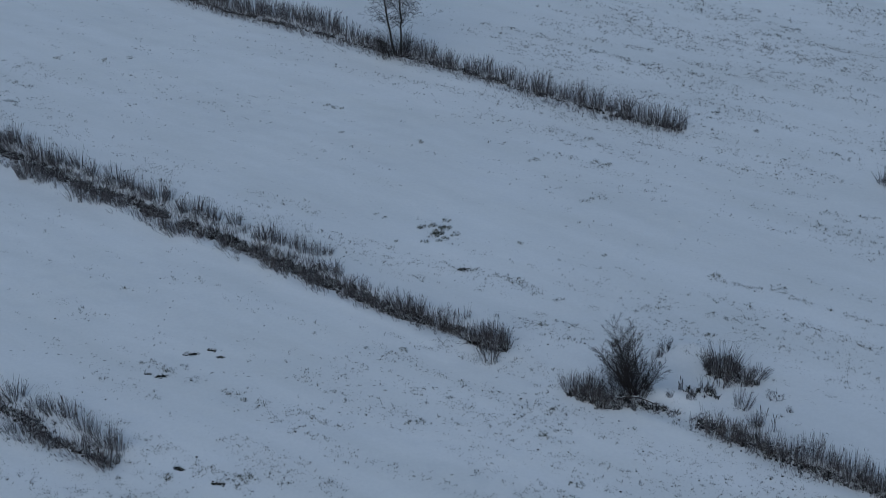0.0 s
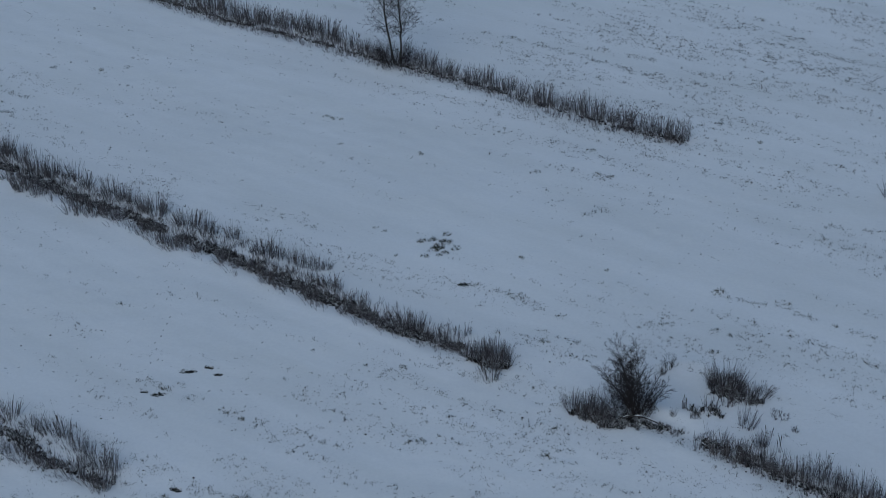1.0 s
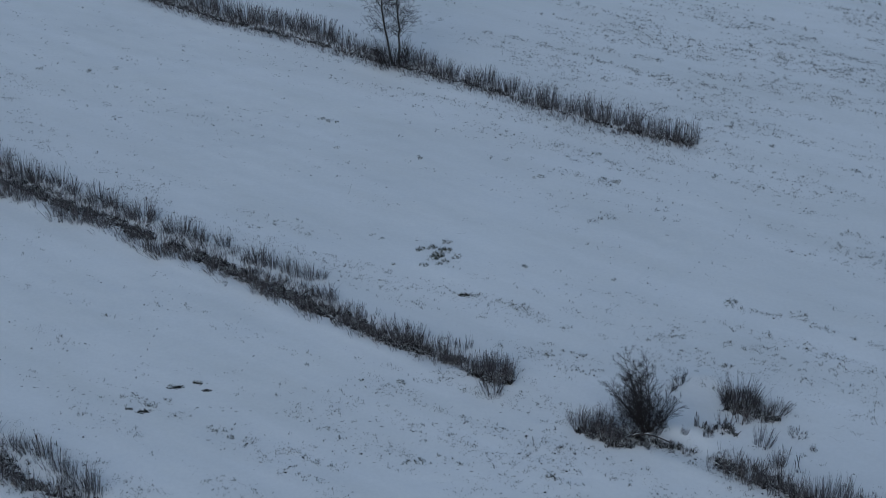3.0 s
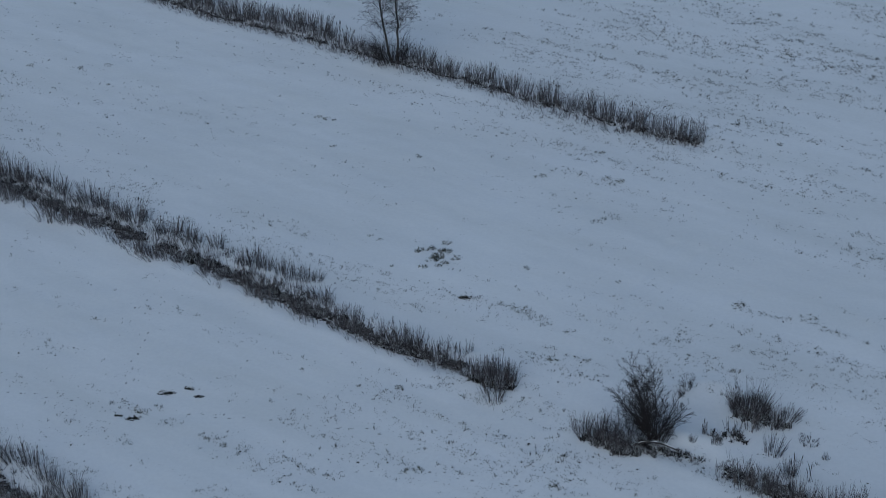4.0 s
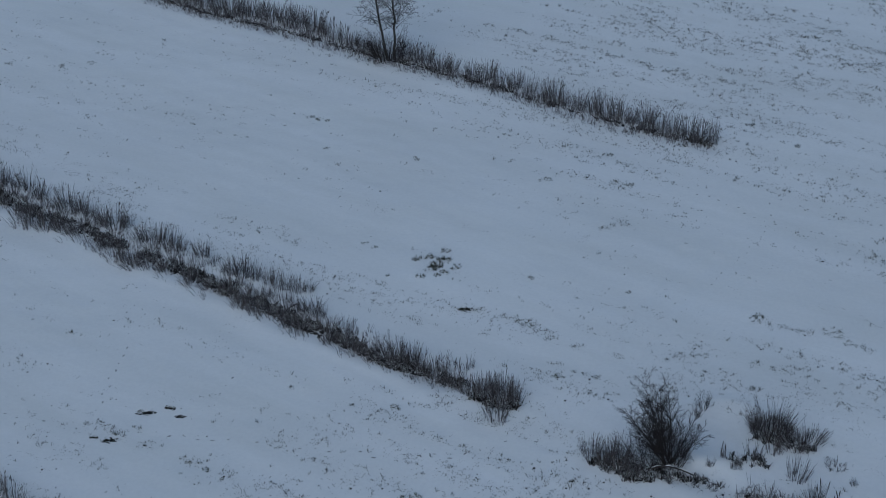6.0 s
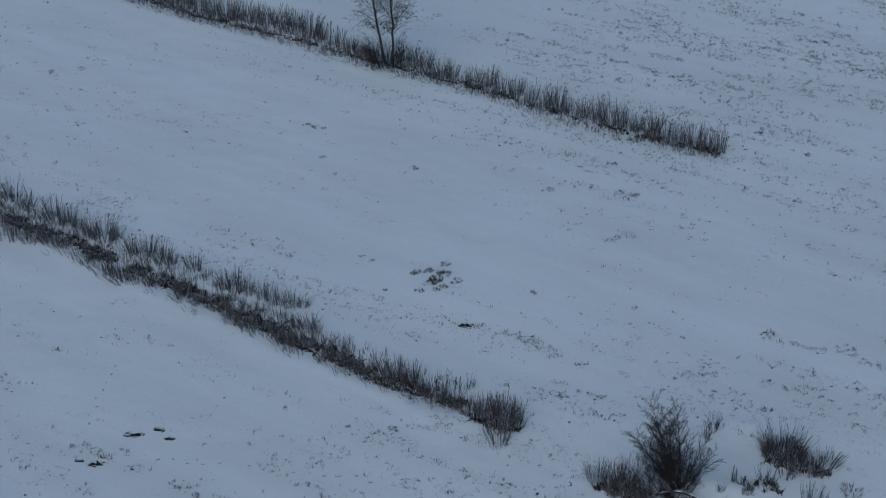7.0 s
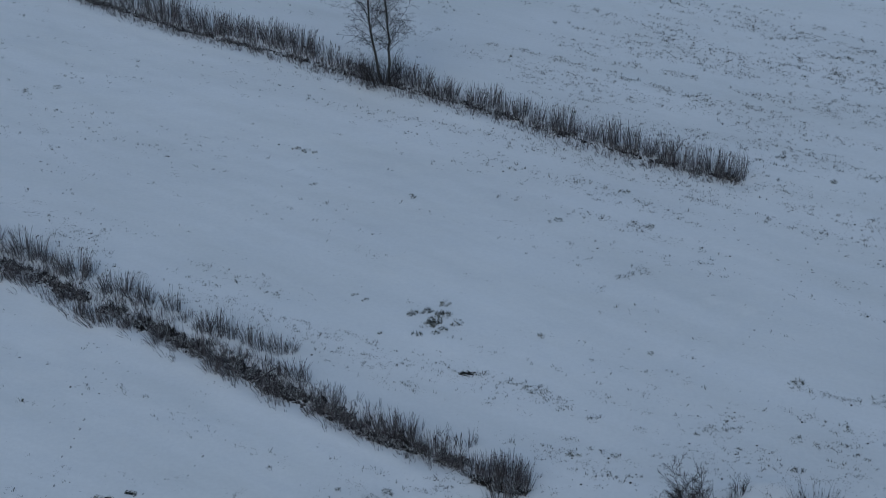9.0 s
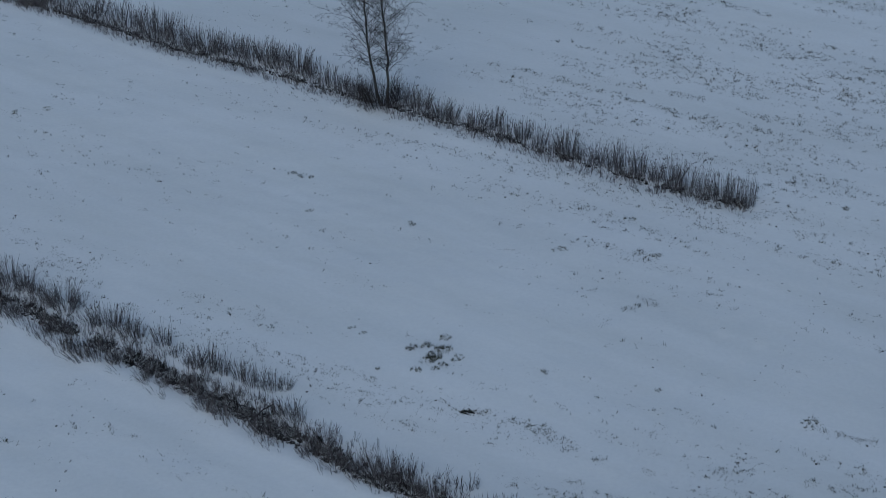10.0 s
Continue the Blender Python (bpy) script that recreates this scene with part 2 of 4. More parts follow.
def reed_clump(rng, count, spread, fan, leaves, high, thick=1.0, level=0.72):
    """One clump of dead stalks with seed heads and fallen leaves, at the origin."""
    clump = new("reed_clump")
    sv, sf, hv, hf = stalks_of(rng, count, spread, fan, thick, level)
    part("sheaf", mesh("sheaf", sv, sf, STALK), clump, kind="stuff")
    part("seed_spray", mesh("seed_spray", hv, hf, SEED), clump, "dark dry seed heads", "stuff")
    part("leaf_litter", mesh("leaf_litter", *leaves_of(rng, leaves, spread, high), MAT), clump, "matted dead grass leaves", "stuff")
    return clump


rng = random.Random(7)
AIRY = [reed_clump(rng, 90, 0.46, 0.46, 9, 0.16) for _ in range(6)]
FULL = [reed_clump(rng, 140, 0.46, 0.42, 24, 0.25) for _ in range(5)]
FANNED = [reed_clump(rng, 122, 0.42, 0.62, 16, 0.2) for _ in range(4)]
LOW = [reed_clump(rng, 70, 0.36, 0.30, 16, 0.16, 1.1, 0.4) for _ in range(5)]
ROUND = [reed_clump(rng, 460, 0.90, 0.78, 520, 0.45, 0.8, 0.55)]
USED = set()


def place(kinds, x, y, tall, wide, label, group="", lean=0.0):
    """Stand one clump of the given kinds at x, y, tall metres high and wide times as broad as it is built;
    lean tips it to the south-west, away from its ditch."""
    ob = rng.choice(kinds)
    turn = Euler((rng.gauss(0, 0.05), rng.gauss(0, 0.05), rng.uniform(0, 6.28)))
    tip = Matrix.Rotation(lean * rng.uniform(0.6, 1.3), 3, Vector((0.35, -0.94, 0)))
    m = Matrix.LocRotScale((x, y, height(x, y)), (tip @ turn.to_matrix()).to_euler(), None)
    if ob.name in USED:
        ob = copy_thing(ob, m)
    else:
        USED.add(ob.name)
        ob.matrix_basis = m
    ob.scale = (wide, wide, tall)
    return tagged(ob, label, "reeds", group)


# measured clumps: x, y, breadth, height
FAR_CLUMPS = [(-24.8, 126.4, 1.8, 1.3), (-23.3, 125.5, 1.8, 1.5), (-21.3, 124.0, 2.1, 1.6), (-19.6, 122.8, 1.7, 1.5), (-18.5, 122.1, 1.7, 1.5), (-17.3, 121.1, 1.5, 1.8), (-16.3, 120.2, 1.5, 1.8), (-15.3, 119.4, 1.5, 1.8), (-14.3, 118.7, 1.3, 1.5), (-13.4, 118.1, 1.5, 1.5), (-12.4, 117.8, 1.5, 1.4), (-11.5, 117.3, 1.3, 1.3), (-10.6, 116.8, 1.5, 1.4), (-9.8, 116.5, 1.5, 1.4), (-8.9, 115.8, 1.5, 1.4), (-8.0, 115.1, 1.5, 1.5), (-7.3, 114.5, 1.0, 1.2), (-6.3, 113.4, 1.1, 1.1), (-5.5, 112.8, 1.1, 0.8), (-4.7, 112.2, 0.9, 0.8), (-4.0, 111.8, 1.1, 0.8), (-1.8, 110.4, 1.4, 1.1)]
FAR_CLUMPS_EAST = [(-0.9, 109.6, 1.2, 1.1), (0.2, 108.7, 1.1, 0.9), (0.8, 108.3, 0.8, 1.0), (2.1, 107.3, 1.2, 1.0), (2.9, 107.0, 1.2, 1.1), (3.6, 106.4, 0.9, 1.0), (4.5, 105.9, 1.0, 1.0), (5.3, 105.1, 1.0, 1.1), (6.1, 104.2, 0.9, 1.1), (6.7, 103.9, 1.3, 1.3), (7.2, 103.4, 0.9, 0.9), (8.1, 102.9, 0.9, 1.0), (8.9, 102.3, 1.0, 1.2), (9.6, 101.8, 1.3, 1.4), (10.2, 101.5, 1.0, 1.1), (10.9, 100.9, 0.8, 0.9), (11.7, 100.4, 1.3, 1.2), (12.3, 99.7, 1.1, 1.2), (13.1, 99.4, 1.0, 1.1), (13.8, 98.7, 1.2, 1.3), (14.5, 98.2, 1.2, 1.3), (15.1, 98.0, 0.8, 1.4)]
MID_BACK = [(-19.5, 91.5, 1.3, 1.1), (-18.6, 90.9, 1.0, 0.9), (-18.0, 90.4, 0.8, 0.8), (-17.2, 89.4, 0.9, 1.0), (-16.5, 89.1, 1.4, 1.1), (-15.9, 89.1, 0.7, 0.8), (-14.9, 87.7, 1.0, 0.8), (-14.2, 87.4, 1.1, 1.0), (-13.4, 86.9, 1.1, 0.9), (-12.9, 86.5, 0.7, 0.7), (-11.8, 86.0, 1.1, 0.9), (-11.1, 85.1, 0.7, 0.5), (-10.2, 84.2, 0.9, 0.7), (-9.6, 83.9, 1.1, 1.1), (-9.0, 83.6, 0.9, 1.0), (-8.1, 83.1, 1.0, 0.9), (-7.5, 82.6, 0.9, 0.9), (-6.9, 82.4, 0.9, 0.8), (-6.3, 82.4, 0.7, 0.4)]
MID_FRONT = [(-18.7, 88.5, 1.0, 0.5), (-15.9, 85.4, 1.1, 1.0), (-15.1, 84.7, 1.1, 1.0), (-14.4, 84.7, 0.9, 0.9), (-13.6, 84.5, 0.7, 0.7), (-12.2, 83.4, 0.9, 0.6), (-11.3, 82.7, 0.7, 0.5), (-10.2, 82.3, 0.9, 1.0), (-9.4, 81.0, 1.0, 1.1), (-8.7, 80.4, 0.9, 1.1), (-7.1, 79.4, 1.0, 1.0), (-6.4, 79.2, 0.9, 0.9), (-6.0, 80.4, 1.1, 0.9), (-5.7, 79.8, 0.9, 1.0), (-5.2, 78.6, 0.9, 0.7), (-4.5, 78.4, 1.0, 1.0), (-4.8, 77.5, 1.1, 0.8), (-3.9, 76.9, 1.0, 0.8), (-3.2, 76.7, 0.9, 0.9), (-2.5, 76.5, 1.1, 1.2), (-1.9, 76.2, 1.1, 1.4), (-1.4, 76.0, 1.1, 1.3), (-1.0, 75.6, 0.7, 1.1)]
MID_ENDS = [(-0.6, 75.2, 0.6, 0.7), (-0.2, 74.7, 1.2, 1.1), (0.4, 74.2, 1.0, 0.6), (1.1, 73.6, 1.1, 0.7), (1.8, 73.3, 1.1, 1.0), (2.5, 73.2, 1.1, 1.2), (3.0, 72.9, 0.7, 1.2), (2.2, 71.5, 1.3, 1.2), (-26.9, 97.0, 1.4, 1.2), (-25.8, 96.4, 1.2, 0.9), (-24.4, 94.5, 1.4, 1.4), (-23.4, 93.9, 1.2, 1.1), (-22.1, 93.5, 1.4, 1.0), (-21.1, 92.5, 1.0, 0.9), (-24.8, 92.2, 1.5, 1.2), (-23.8, 91.5, 1.2, 1.1), (-21.2, 89.2, 1.5, 1.1), (-20.0, 88.9, 1.5, 0.8), (-19.1, 88.7, 1.1, 0.8), (-16.6, 87.0, 1.1, 0.8)]
NEAR_CLUMPS = [(-20.7, 68.6, 1.5, 1.2), (-19.3, 67.6, 1.1, 0.9), (-18.5, 67.3, 1.1, 0.9), (-17.6, 66.6, 1.2, 1.3), (-16.8, 65.9, 0.9, 1.1), (-16.3, 65.5, 0.8, 1.1), (-15.6, 64.6, 1.2, 1.3), (-15.0, 64.1, 1.0, 1.5), (-20.3, 65.8, 0.9, 1.1), (-19.4, 65.3, 1.2, 1.1), (-18.7, 65.1, 0.9, 1.0), (-18.0, 64.8, 1.0, 1.0), (-16.7, 63.9, 1.3, 1.3), (-15.9, 63.4, 1.0, 1.0), (-15.3, 63.1, 1.0, 1.2)]
EAST_CLUMPS = [(12.4, 64.8, 1.0, 1.2), (13.0, 64.4, 1.0, 1.3), (13.6, 64.2, 1.0, 1.3), (14.3, 63.9, 1.0, 1.3), (14.8, 63.3, 1.0, 1.5), (15.6, 63.0, 1.1, 1.3), (16.2, 62.8, 1.1, 1.6), (16.6, 62.6, 1.0, 1.8), (17.2, 62.2, 0.9, 1.2), (17.7, 61.7, 1.0, 1.3), (18.2, 61.5, 1.0, 1.6), (18.6, 60.9, 1.0, 1.3), (19.1, 60.7, 1.0, 1.3), (14.4, 65.5, 0.8, 0.8)]
LOOSE_CLUMPS = [(14.0, 67.0, 0.9, 1.2), (12.5, 68.3, 1.1, 0.9), (11.7, 67.8, 0.7, 0.7), (10.7, 68.1, 0.5, 0.5), (11.3, 68.7, 0.2, 0.9), (10.6, 71.7, 0.7, 0.6), (13.4, 68.8, 1.1, 0.9), (15.7, 67.7, 1.2, 0.4), (16.2, 66.7, 0.5, 0.4), (6.0, 68.9, 0.9, 1.1), (6.6, 68.4, 0.9, 1.2), (7.1, 68.0, 1.1, 1.2), (7.7, 67.7, 0.9, 1.1), (10.6, 66.6, 0.8, 0.4), (11.7, 66.2, 0.5, 0.4)]
TUSSOCKS = [(-21.4, 110.5, 0.6, 0.1), (-26.5, 110.6, 0.4, 0.1), (-23.1, 110.1, 0.4, 0.2), (-6.3, 98.1, 0.4, 0.1), (-7.4, 102.3, 0.4, 0.2), (-6.9, 102.0, 0.4, 0.2), (-6.4, 101.8, 0.3, 0.2), (-1.3, 96.6, 0.4, 0.2), (1.1, 80.6, 0.6, 0.1), (3.8, 79.4, 0.8, 0.1), (-12.6, 72.5, 0.7, 0.1), (-11.6, 72.8, 0.4, 0.2), (-11.1, 72.2, 0.4, 0.1), (-13.8, 70.5, 0.6, 0.1), (-14.5, 70.7, 0.3, 0.1), (-9.6, 68.4, 0.3, 0.2), (-10.4, 69.0, 0.3, 0.1), (-12.0, 63.0, 0.5, 0.2), (-10.1, 61.8, 0.5, 0.2), (-9.0, 62.1, 0.8, 0.2), (-1.3, 66.4, 0.7, 0.2), (5.1, 74.9, 0.5, 0.2), (-2.0, 72.6, 0.5, 0.2)]
TUSSOCKS_EAST = [(9.2, 96.9, 0.5, 0.2), (9.2, 93.5, 0.5, 0.1), (4.5, 65.3, 0.4, 0.2), (14.5, 79.5, 0.6, 0.1), (8.8, 82.0, 0.3, 0.1), (4.3, 83.4, 0.3, 0.2), (-2.6, 83.8, 0.2, 0.2), (-3.3, 86.7, 0.3, 0.1), (-3.8, 87.2, 0.3, 0.1), (5.8, 61.4, 0.6, 0.2), (5.6, 93.9, 0.6, 0.1), (-0.5, 85.6, 0.4, 0.4), (-1.0, 85.5, 0.5, 0.3), (0.2, 85.2, 0.6, 0.3), (-0.4, 84.4, 0.6, 0.3), (0.7, 84.5, 0.5, 0.2), (-1.3, 85.3, 0.3, 0.3), (-0.2, 83.7, 0.3, 0.2), (1.5, 73.3, 0.3, 0.1), (19.7, 97.5, 0.4, 0.2), (-12.4, 62.4, 0.5, 0.2), (10.0, 93.2, 0.5, 0.1), (17.7, 78.0, 0.9, 0.1)]
FAR_GROUP, MID_GROUP = "reeds along the far ditch", "reeds along the middle ditch"
for rows, kinds, stretch, group, label in (
        (FAR_CLUMPS, FULL + AIRY[:2], 1.18, FAR_GROUP, "tall clump of dry brown reeds on a snowy ditch bank"),
        (FAR_CLUMPS_EAST, AIRY + FULL[:2] + FANNED, 1.4, FAR_GROUP, "upright clump of dry brown reeds on a snowy ditch bank"),
        (MID_BACK, AIRY + FANNED, 1.25, MID_GROUP, "fanned clump of dry brown reeds beside a dark ditch"),
        (MID_FRONT, AIRY + FANNED, 1.0, MID_GROUP, "dense clump of dry brown reeds on a ditch edge"),
        (MID_ENDS, AIRY + FULL, 1.2, MID_GROUP, "clump of dry brown reeds by a snowy ditch"),
        (NEAR_CLUMPS, AIRY, 0.95, "reeds along the near ditch", "loose clump of dry brown reeds in a snowy ditch"),
        (EAST_CLUMPS, AIRY + FULL[:2], 1.1, "reeds along the east ditch", "dense clump of dark dry reeds in a snowy ditch"),
        (LOOSE_CLUMPS, LOW, 1.05, "reeds round the hollow", "small clump of dry stalks standing in snow")):
    for x, y, breadth, tall in rows:
        place(kinds if rows is not LOOSE_CLUMPS or tall < 1.0 else AIRY, x, y + (0.08 if rows is MID_BACK else 0.22) * breadth, tall * stretch, max(0.3, breadth * 0.88), label, group, 0.15 if rows is MID_FRONT else 0.06 if rows is NEAR_CLUMPS else 0.0)
for x, y in ((-10.1, 83.1), (-9.2, 82.4), (-8.3, 81.8), (-7.4, 81.3), (-6.6, 80.9), (-13.0, 85.6), (-14.3, 86.6)):
    place(LOW, x, y, 0.7, 1.1, "thin low clump of dry reeds on a ditch bank", MID_GROUP)
for x, y in ((1.9, 73.4), (2.5, 73.1), (2.9, 72.8)):
    place(AIRY, x, y, 1.1, 0.95, "clump of dry brown reeds at a ditch end", MID_GROUP)
for x, y, tall in ((6.3, 68.6, 0.85), (6.9, 68.1, 0.95), (7.4, 67.7, 0.9), (7.0, 68.8, 1.0)):
    place(AIRY, x, y, tall * 1.1, 1.0, "dark clump of dry reeds beside a bare willow", "reeds round the hollow")
place(FULL, 15.0, 69.7, 0.7, 1.1, "low clump of dark dry reeds in snow", "reeds round the hollow")
place(FULL, 14.3, 69.3, 0.75, 1.0, "low clump of dark dry reeds in snow", "reeds round the hollow")
place(FULL, 26.2, 90.2, 1.15, 1.1, "dense clump of dark dry reeds alone in a snowy field")
place(ROUND, 13.55, 70.4, 1.3, 0.95, "broad round clump of dark dry reeds in snow")

for clump in AIRY + FULL + FANNED + LOW + ROUND:
    if clump.name not in USED:
        for ob in (*clump.children, clump):
            bpy.data.objects.remove(ob)


def dead_forb(x, y, tall):
    """A few bare stems with heavy dark seed heads."""
    forb = new("dead_forb")
    forb.location = (x, y, height(x, y))
    for _ in range(rng.choice((2, 3, 4))):
        sv, sf, hv, hf = [], [], [], []
        lean = Vector((rng.gauss(0, 0.14), rng.gauss(0, 0.14), 0))
        foot = Vector((rng.gauss(0, 0.06), rng.gauss(0, 0.06), -0.1))
        h = tall * rng.uniform(0.7, 1.05)
        tip = foot + Vector((0, 0, h)) + lean * h
        tube(sv, sf, [foot, foot.lerp(tip, 0.5) + lean * 0.1, tip], [0.012, 0.010, 0.007], 5)
        stem = part("stem", mesh("stem", sv, sf, STALK), forb)
        up = (tip - foot).normalized()
        tube(hv, hf, [tip + up * (0.05 * j - 0.22) for j in range(7)], [0.006, 0.019, 0.012, 0.022, 0.013, 0.017, 0.004], 6)
        part("seed_head", mesh("seed_head", hv, hf, SEED, True), stem, "dark shrivelled seed head")
    tagged(forb, "bare brown weed stalks with dark seed heads", "weed", "dead weeds by the ditches")


for x, y, tall in ((-6.6, 113.8, 1.7), (-6.2, 113.5, 1.6), (-5.8, 113.3, 1.5), (-2.2, 110.9, 1.4), (-1.2, 110.2, 1.4), (-0.4, 109.4, 1.2), (0.5, 75.3, 0.85),
                   (0.7, 75.1, 0.75), (-0.2, 75.6, 0.6), (-17.9, 67.2, 1.4), (-16.9, 66.4, 1.2), (14.7, 65.7, 1.1), (15.2, 65.2, 1.0), (11.3, 68.8, 0.9), (-21.0, 93.0, 1.1)):
    dead_forb(x, y, tall)


# ---------------------------------------------------------------- joined small growth
def triangles(verts, faces):
    tri = [(f[0], f[k], f[k + 1]) for f in faces for k in range(1, len(f) - 1)]
    return np.array([tuple(v) for v in verts], dtype=np.float32), np.array(tri, dtype=np.int32)


def joined(name, protos, spots, material, label, category):
    """One object of kind stuff: each spot is x, y, z, size, height, turn and the lean in x and y, and takes a shape by chance."""
    spots = np.array(spots, dtype=np.float32)
    pick = np.random.RandomState(len(spots)).randint(0, len(protos), len(spots))
    vs, fs, base = [], [], 0
    for k, (v, f) in enumerate(protos):
        p = spots[pick == k]
        if not len(p):
            continue
        c, s = np.cos(p[:, 5])[:, None], np.sin(p[:, 5])[:, None]
        x = p[:, 0:1] + p[:, 3:4] * (v[None, :, 0] * c - v[None, :, 1] * s)
        y = p[:, 1:2] + p[:, 3:4] * (v[None, :, 0] * s + v[None, :, 1] * c)
        z = p[:, 2:3] + p[:, 4:5] * v[None, :, 2]
        if spots.shape[1] > 6:
            x = x + p[:, 6:7] * p[:, 4:5] * v[None, :, 2]
            y = y + p[:, 7:8] * p[:, 4:5] * v[None, :, 2]
        vs.append(np.stack([x, y, z], -1).reshape(-1, 3))
        fs.append((f[None] + (base + np.arange(len(p)) * len(v))[:, None, None]).reshape(-1, 3))
        base += len(p) * len(v)
    v, f = np.concatenate(vs), np.concatenate(fs)
    me = bpy.data.meshes.new(name)
    me.vertices.add(len(v))
    me.vertices.foreach_set("co", v.ravel())
    me.loops.add(f.size)
    me.loops.foreach_set("vertex_index", f.ravel())
    me.polygons.add(len(f))
    me.polygons.foreach_set("loop_start", np.arange(0, f.size, 3, dtype=np.int32))
    me.update()
    me.materials.append(material)
    return tagged(new(name, me), label, category, kind="stuff")


def along(line, start, end, step):
    """Points every step metres between two distances from the line's first point, with the way across the line."""
    gone, at, out = 0.0, start, []
    for (ax, ay), (bx, by) in zip(line, line[1:]):
        n = math.hypot(bx - ax, by - ay)
        while at <= min(gone + n, end):
            k = (at - gone) / n
            out.append((ax + k * (bx - ax), ay + k * (by - ay), -(by - ay) / n, (bx - ax) / n))
            at += step
        gone += n
    return out


def ditch_bed(name, line, start, end, half, rise):
    """The wet earth in the bottom of a ditch, with the shadow of its gaps in the colour, which shows through the snow
    in lumps.
    """
    rows = along(line, start, end, 0.12)
    cols = np.linspace(-half, half, 13)
    verts = []
    for k, (x, y, nx, ny) in enumerate(rows):
        for c in cols:
            px, py = x + nx * c, y + ny * c
            edge = 1 - (abs(c) / half) ** 3
            lump = noise.noise((px * 1.3, py * 1.3, 21.0)) * 0.16 + noise.noise((px * 3.7, py * 3.7, 2.0)) * 0.15 + rng.uniform(-0.03, 0.03)
            ends = min(1.0, k / 6, (len(rows) - 1 - k) / 6)
            verts.append((px, py, height(px, py) + (lump + rise) * edge * ends - 0.08 * (1 - edge * ends) - 0.02))
    w = len(cols)
    faces = [(j * w + i, j * w + i + 1, (j + 1) * w + i + 1, (j + 1) * w + i) for j in range(len(rows) - 1) for i in range(w - 1)]
    tagged(new(name, mesh(name, verts, faces, SOIL_AND_SHADE, True)), "wet earth in the bottom of a ditch, dark with painted gap shadow", "ditch", kind="structure")


# dark strips for the wet earth and for the shadow among the reeds
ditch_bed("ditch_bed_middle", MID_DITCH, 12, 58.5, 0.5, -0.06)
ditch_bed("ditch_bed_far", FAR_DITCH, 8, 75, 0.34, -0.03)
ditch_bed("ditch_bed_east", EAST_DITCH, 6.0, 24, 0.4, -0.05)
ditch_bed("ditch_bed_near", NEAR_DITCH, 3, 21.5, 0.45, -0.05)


def tuft(rng, count, reach, high, width):
    v, f = [], []
    for _ in range(count):
        a, r = rng.uniform(0, 6.28), reach * 0.4 * math.sqrt(rng.random())
        foot = Vector((r * math.cos(a), r * math.sin(a), -0.04))
        b, l = a + rng.gauss(0, 0.6), reach * rng.uniform(0.3, 1.0)
        tip = foot + Vector((l * math.cos(b), l * math.sin(b), high * rng.uniform(0.25, 1.0)))
        blade(v, f, foot, tip, width * rng.uniform(0.6, 1.3), high * rng.uniform(0.1, 0.35))
    return triangles(v, f)


MATS = [tuft(rng, 16, 0.26, 0.30, 0.016) for _ in range(6)]


def wisp(rng, count, spread, reach, high, width):
    """A few thin blade tips that come up through the snow, or lie on it."""
    v, f = [], []
    for _ in range(count):
        foot = Vector((rng.gauss(0, spread), rng.gauss(0, spread * 0.7), -0.03))
        b, l = rng.uniform(0, 6.28), reach * rng.uniform(0.2, 1.0)
        spike(v, f, foot, foot + Vector((l * math.cos(b), l * math.sin(b), 0.03 + high * rng.uniform(0.3, 1.0))), width * rng.uniform(0.6, 1.4))
    return triangles(v, f)


FLECKS = [wisp(rng, rng.choice((3, 5, 7, 9)), 0.035, 0.05, 0.09, 0.0085) for _ in range(16)]
LAID = [wisp(rng, rng.choice((5, 7, 9)), 0.06, 0.13, 0.025, 0.0075) for _ in range(10)]
SPARSE = [triangles(*stalks_of(rng, 9, 0.3, 0.3)[:2]) for _ in range(6)]


def undergrowth(name, line, start, end, step, half, size, keep, back=0.0):
    spots = []
    for x, y, nx, ny in along(line, start, end, step):
        d = back + rng.gauss(0, half)
        px, py = x + nx * d, y + ny * d
        if noise.noise((px * 0.9, py * 0.9, 31.0)) > keep or abs(d - back) > 2.2 * half:
            continue
        w = size * rng.uniform(0.6, 1.25)
        spots.append((px, py, height(px, py), w, w * rng.uniform(0.7, 1.3), rng.uniform(0, 6.28)))
    joined(name, MATS, spots, MAT, "dark matted dead grass filling a ditch", "undergrowth")


undergrowth("undergrowth", MID_DITCH, 12, 60.3, 0.08, 0.26, 0.75, 0.02, 0.12)
undergrowth("undergrowth", FAR_DITCH, 8, 75.6, 0.085, 0.2, 0.7, 0.05)
undergrowth("undergrowth", EAST_DITCH, 6.4, 24, 0.05, 0.3, 0.8, 0.12, 0.05)
undergrowth("undergrowth", NEAR_DITCH, 3, 21.8, 0.085, 0.34, 0.7, 0.03, 0.1)


def thin_reeds(name, line, start, end, step, half, low, high, back=0.0):
    spots = []
    for x, y, nx, ny in along(line, start, end, step):
        d = back + rng.uniform(-half, half)
        px, py = x + nx * d, y + ny * d
        tip = 0.14 if line is MID_DITCH and d < -0.25 else 0.0
        spots.append((px, py, height(px, py), rng.uniform(0.8, 1.3), rng.uniform(low, high), rng.uniform(0, 6.28), -tip + rng.gauss(0, 0.08), -0.4 * tip + rng.gauss(0, 0.08)))
    joined(name, SPARSE, spots, STALK, "scattered dry brown stalks along a ditch", "reeds")


thin_reeds("thin_reeds", MID_DITCH, 12, 59.5, 0.08, 1.15, 0.35, 0.75)
thin_reeds("thin_reeds", FAR_DITCH, 22, 75.5, 0.1, 0.6, 0.35, 0.8)
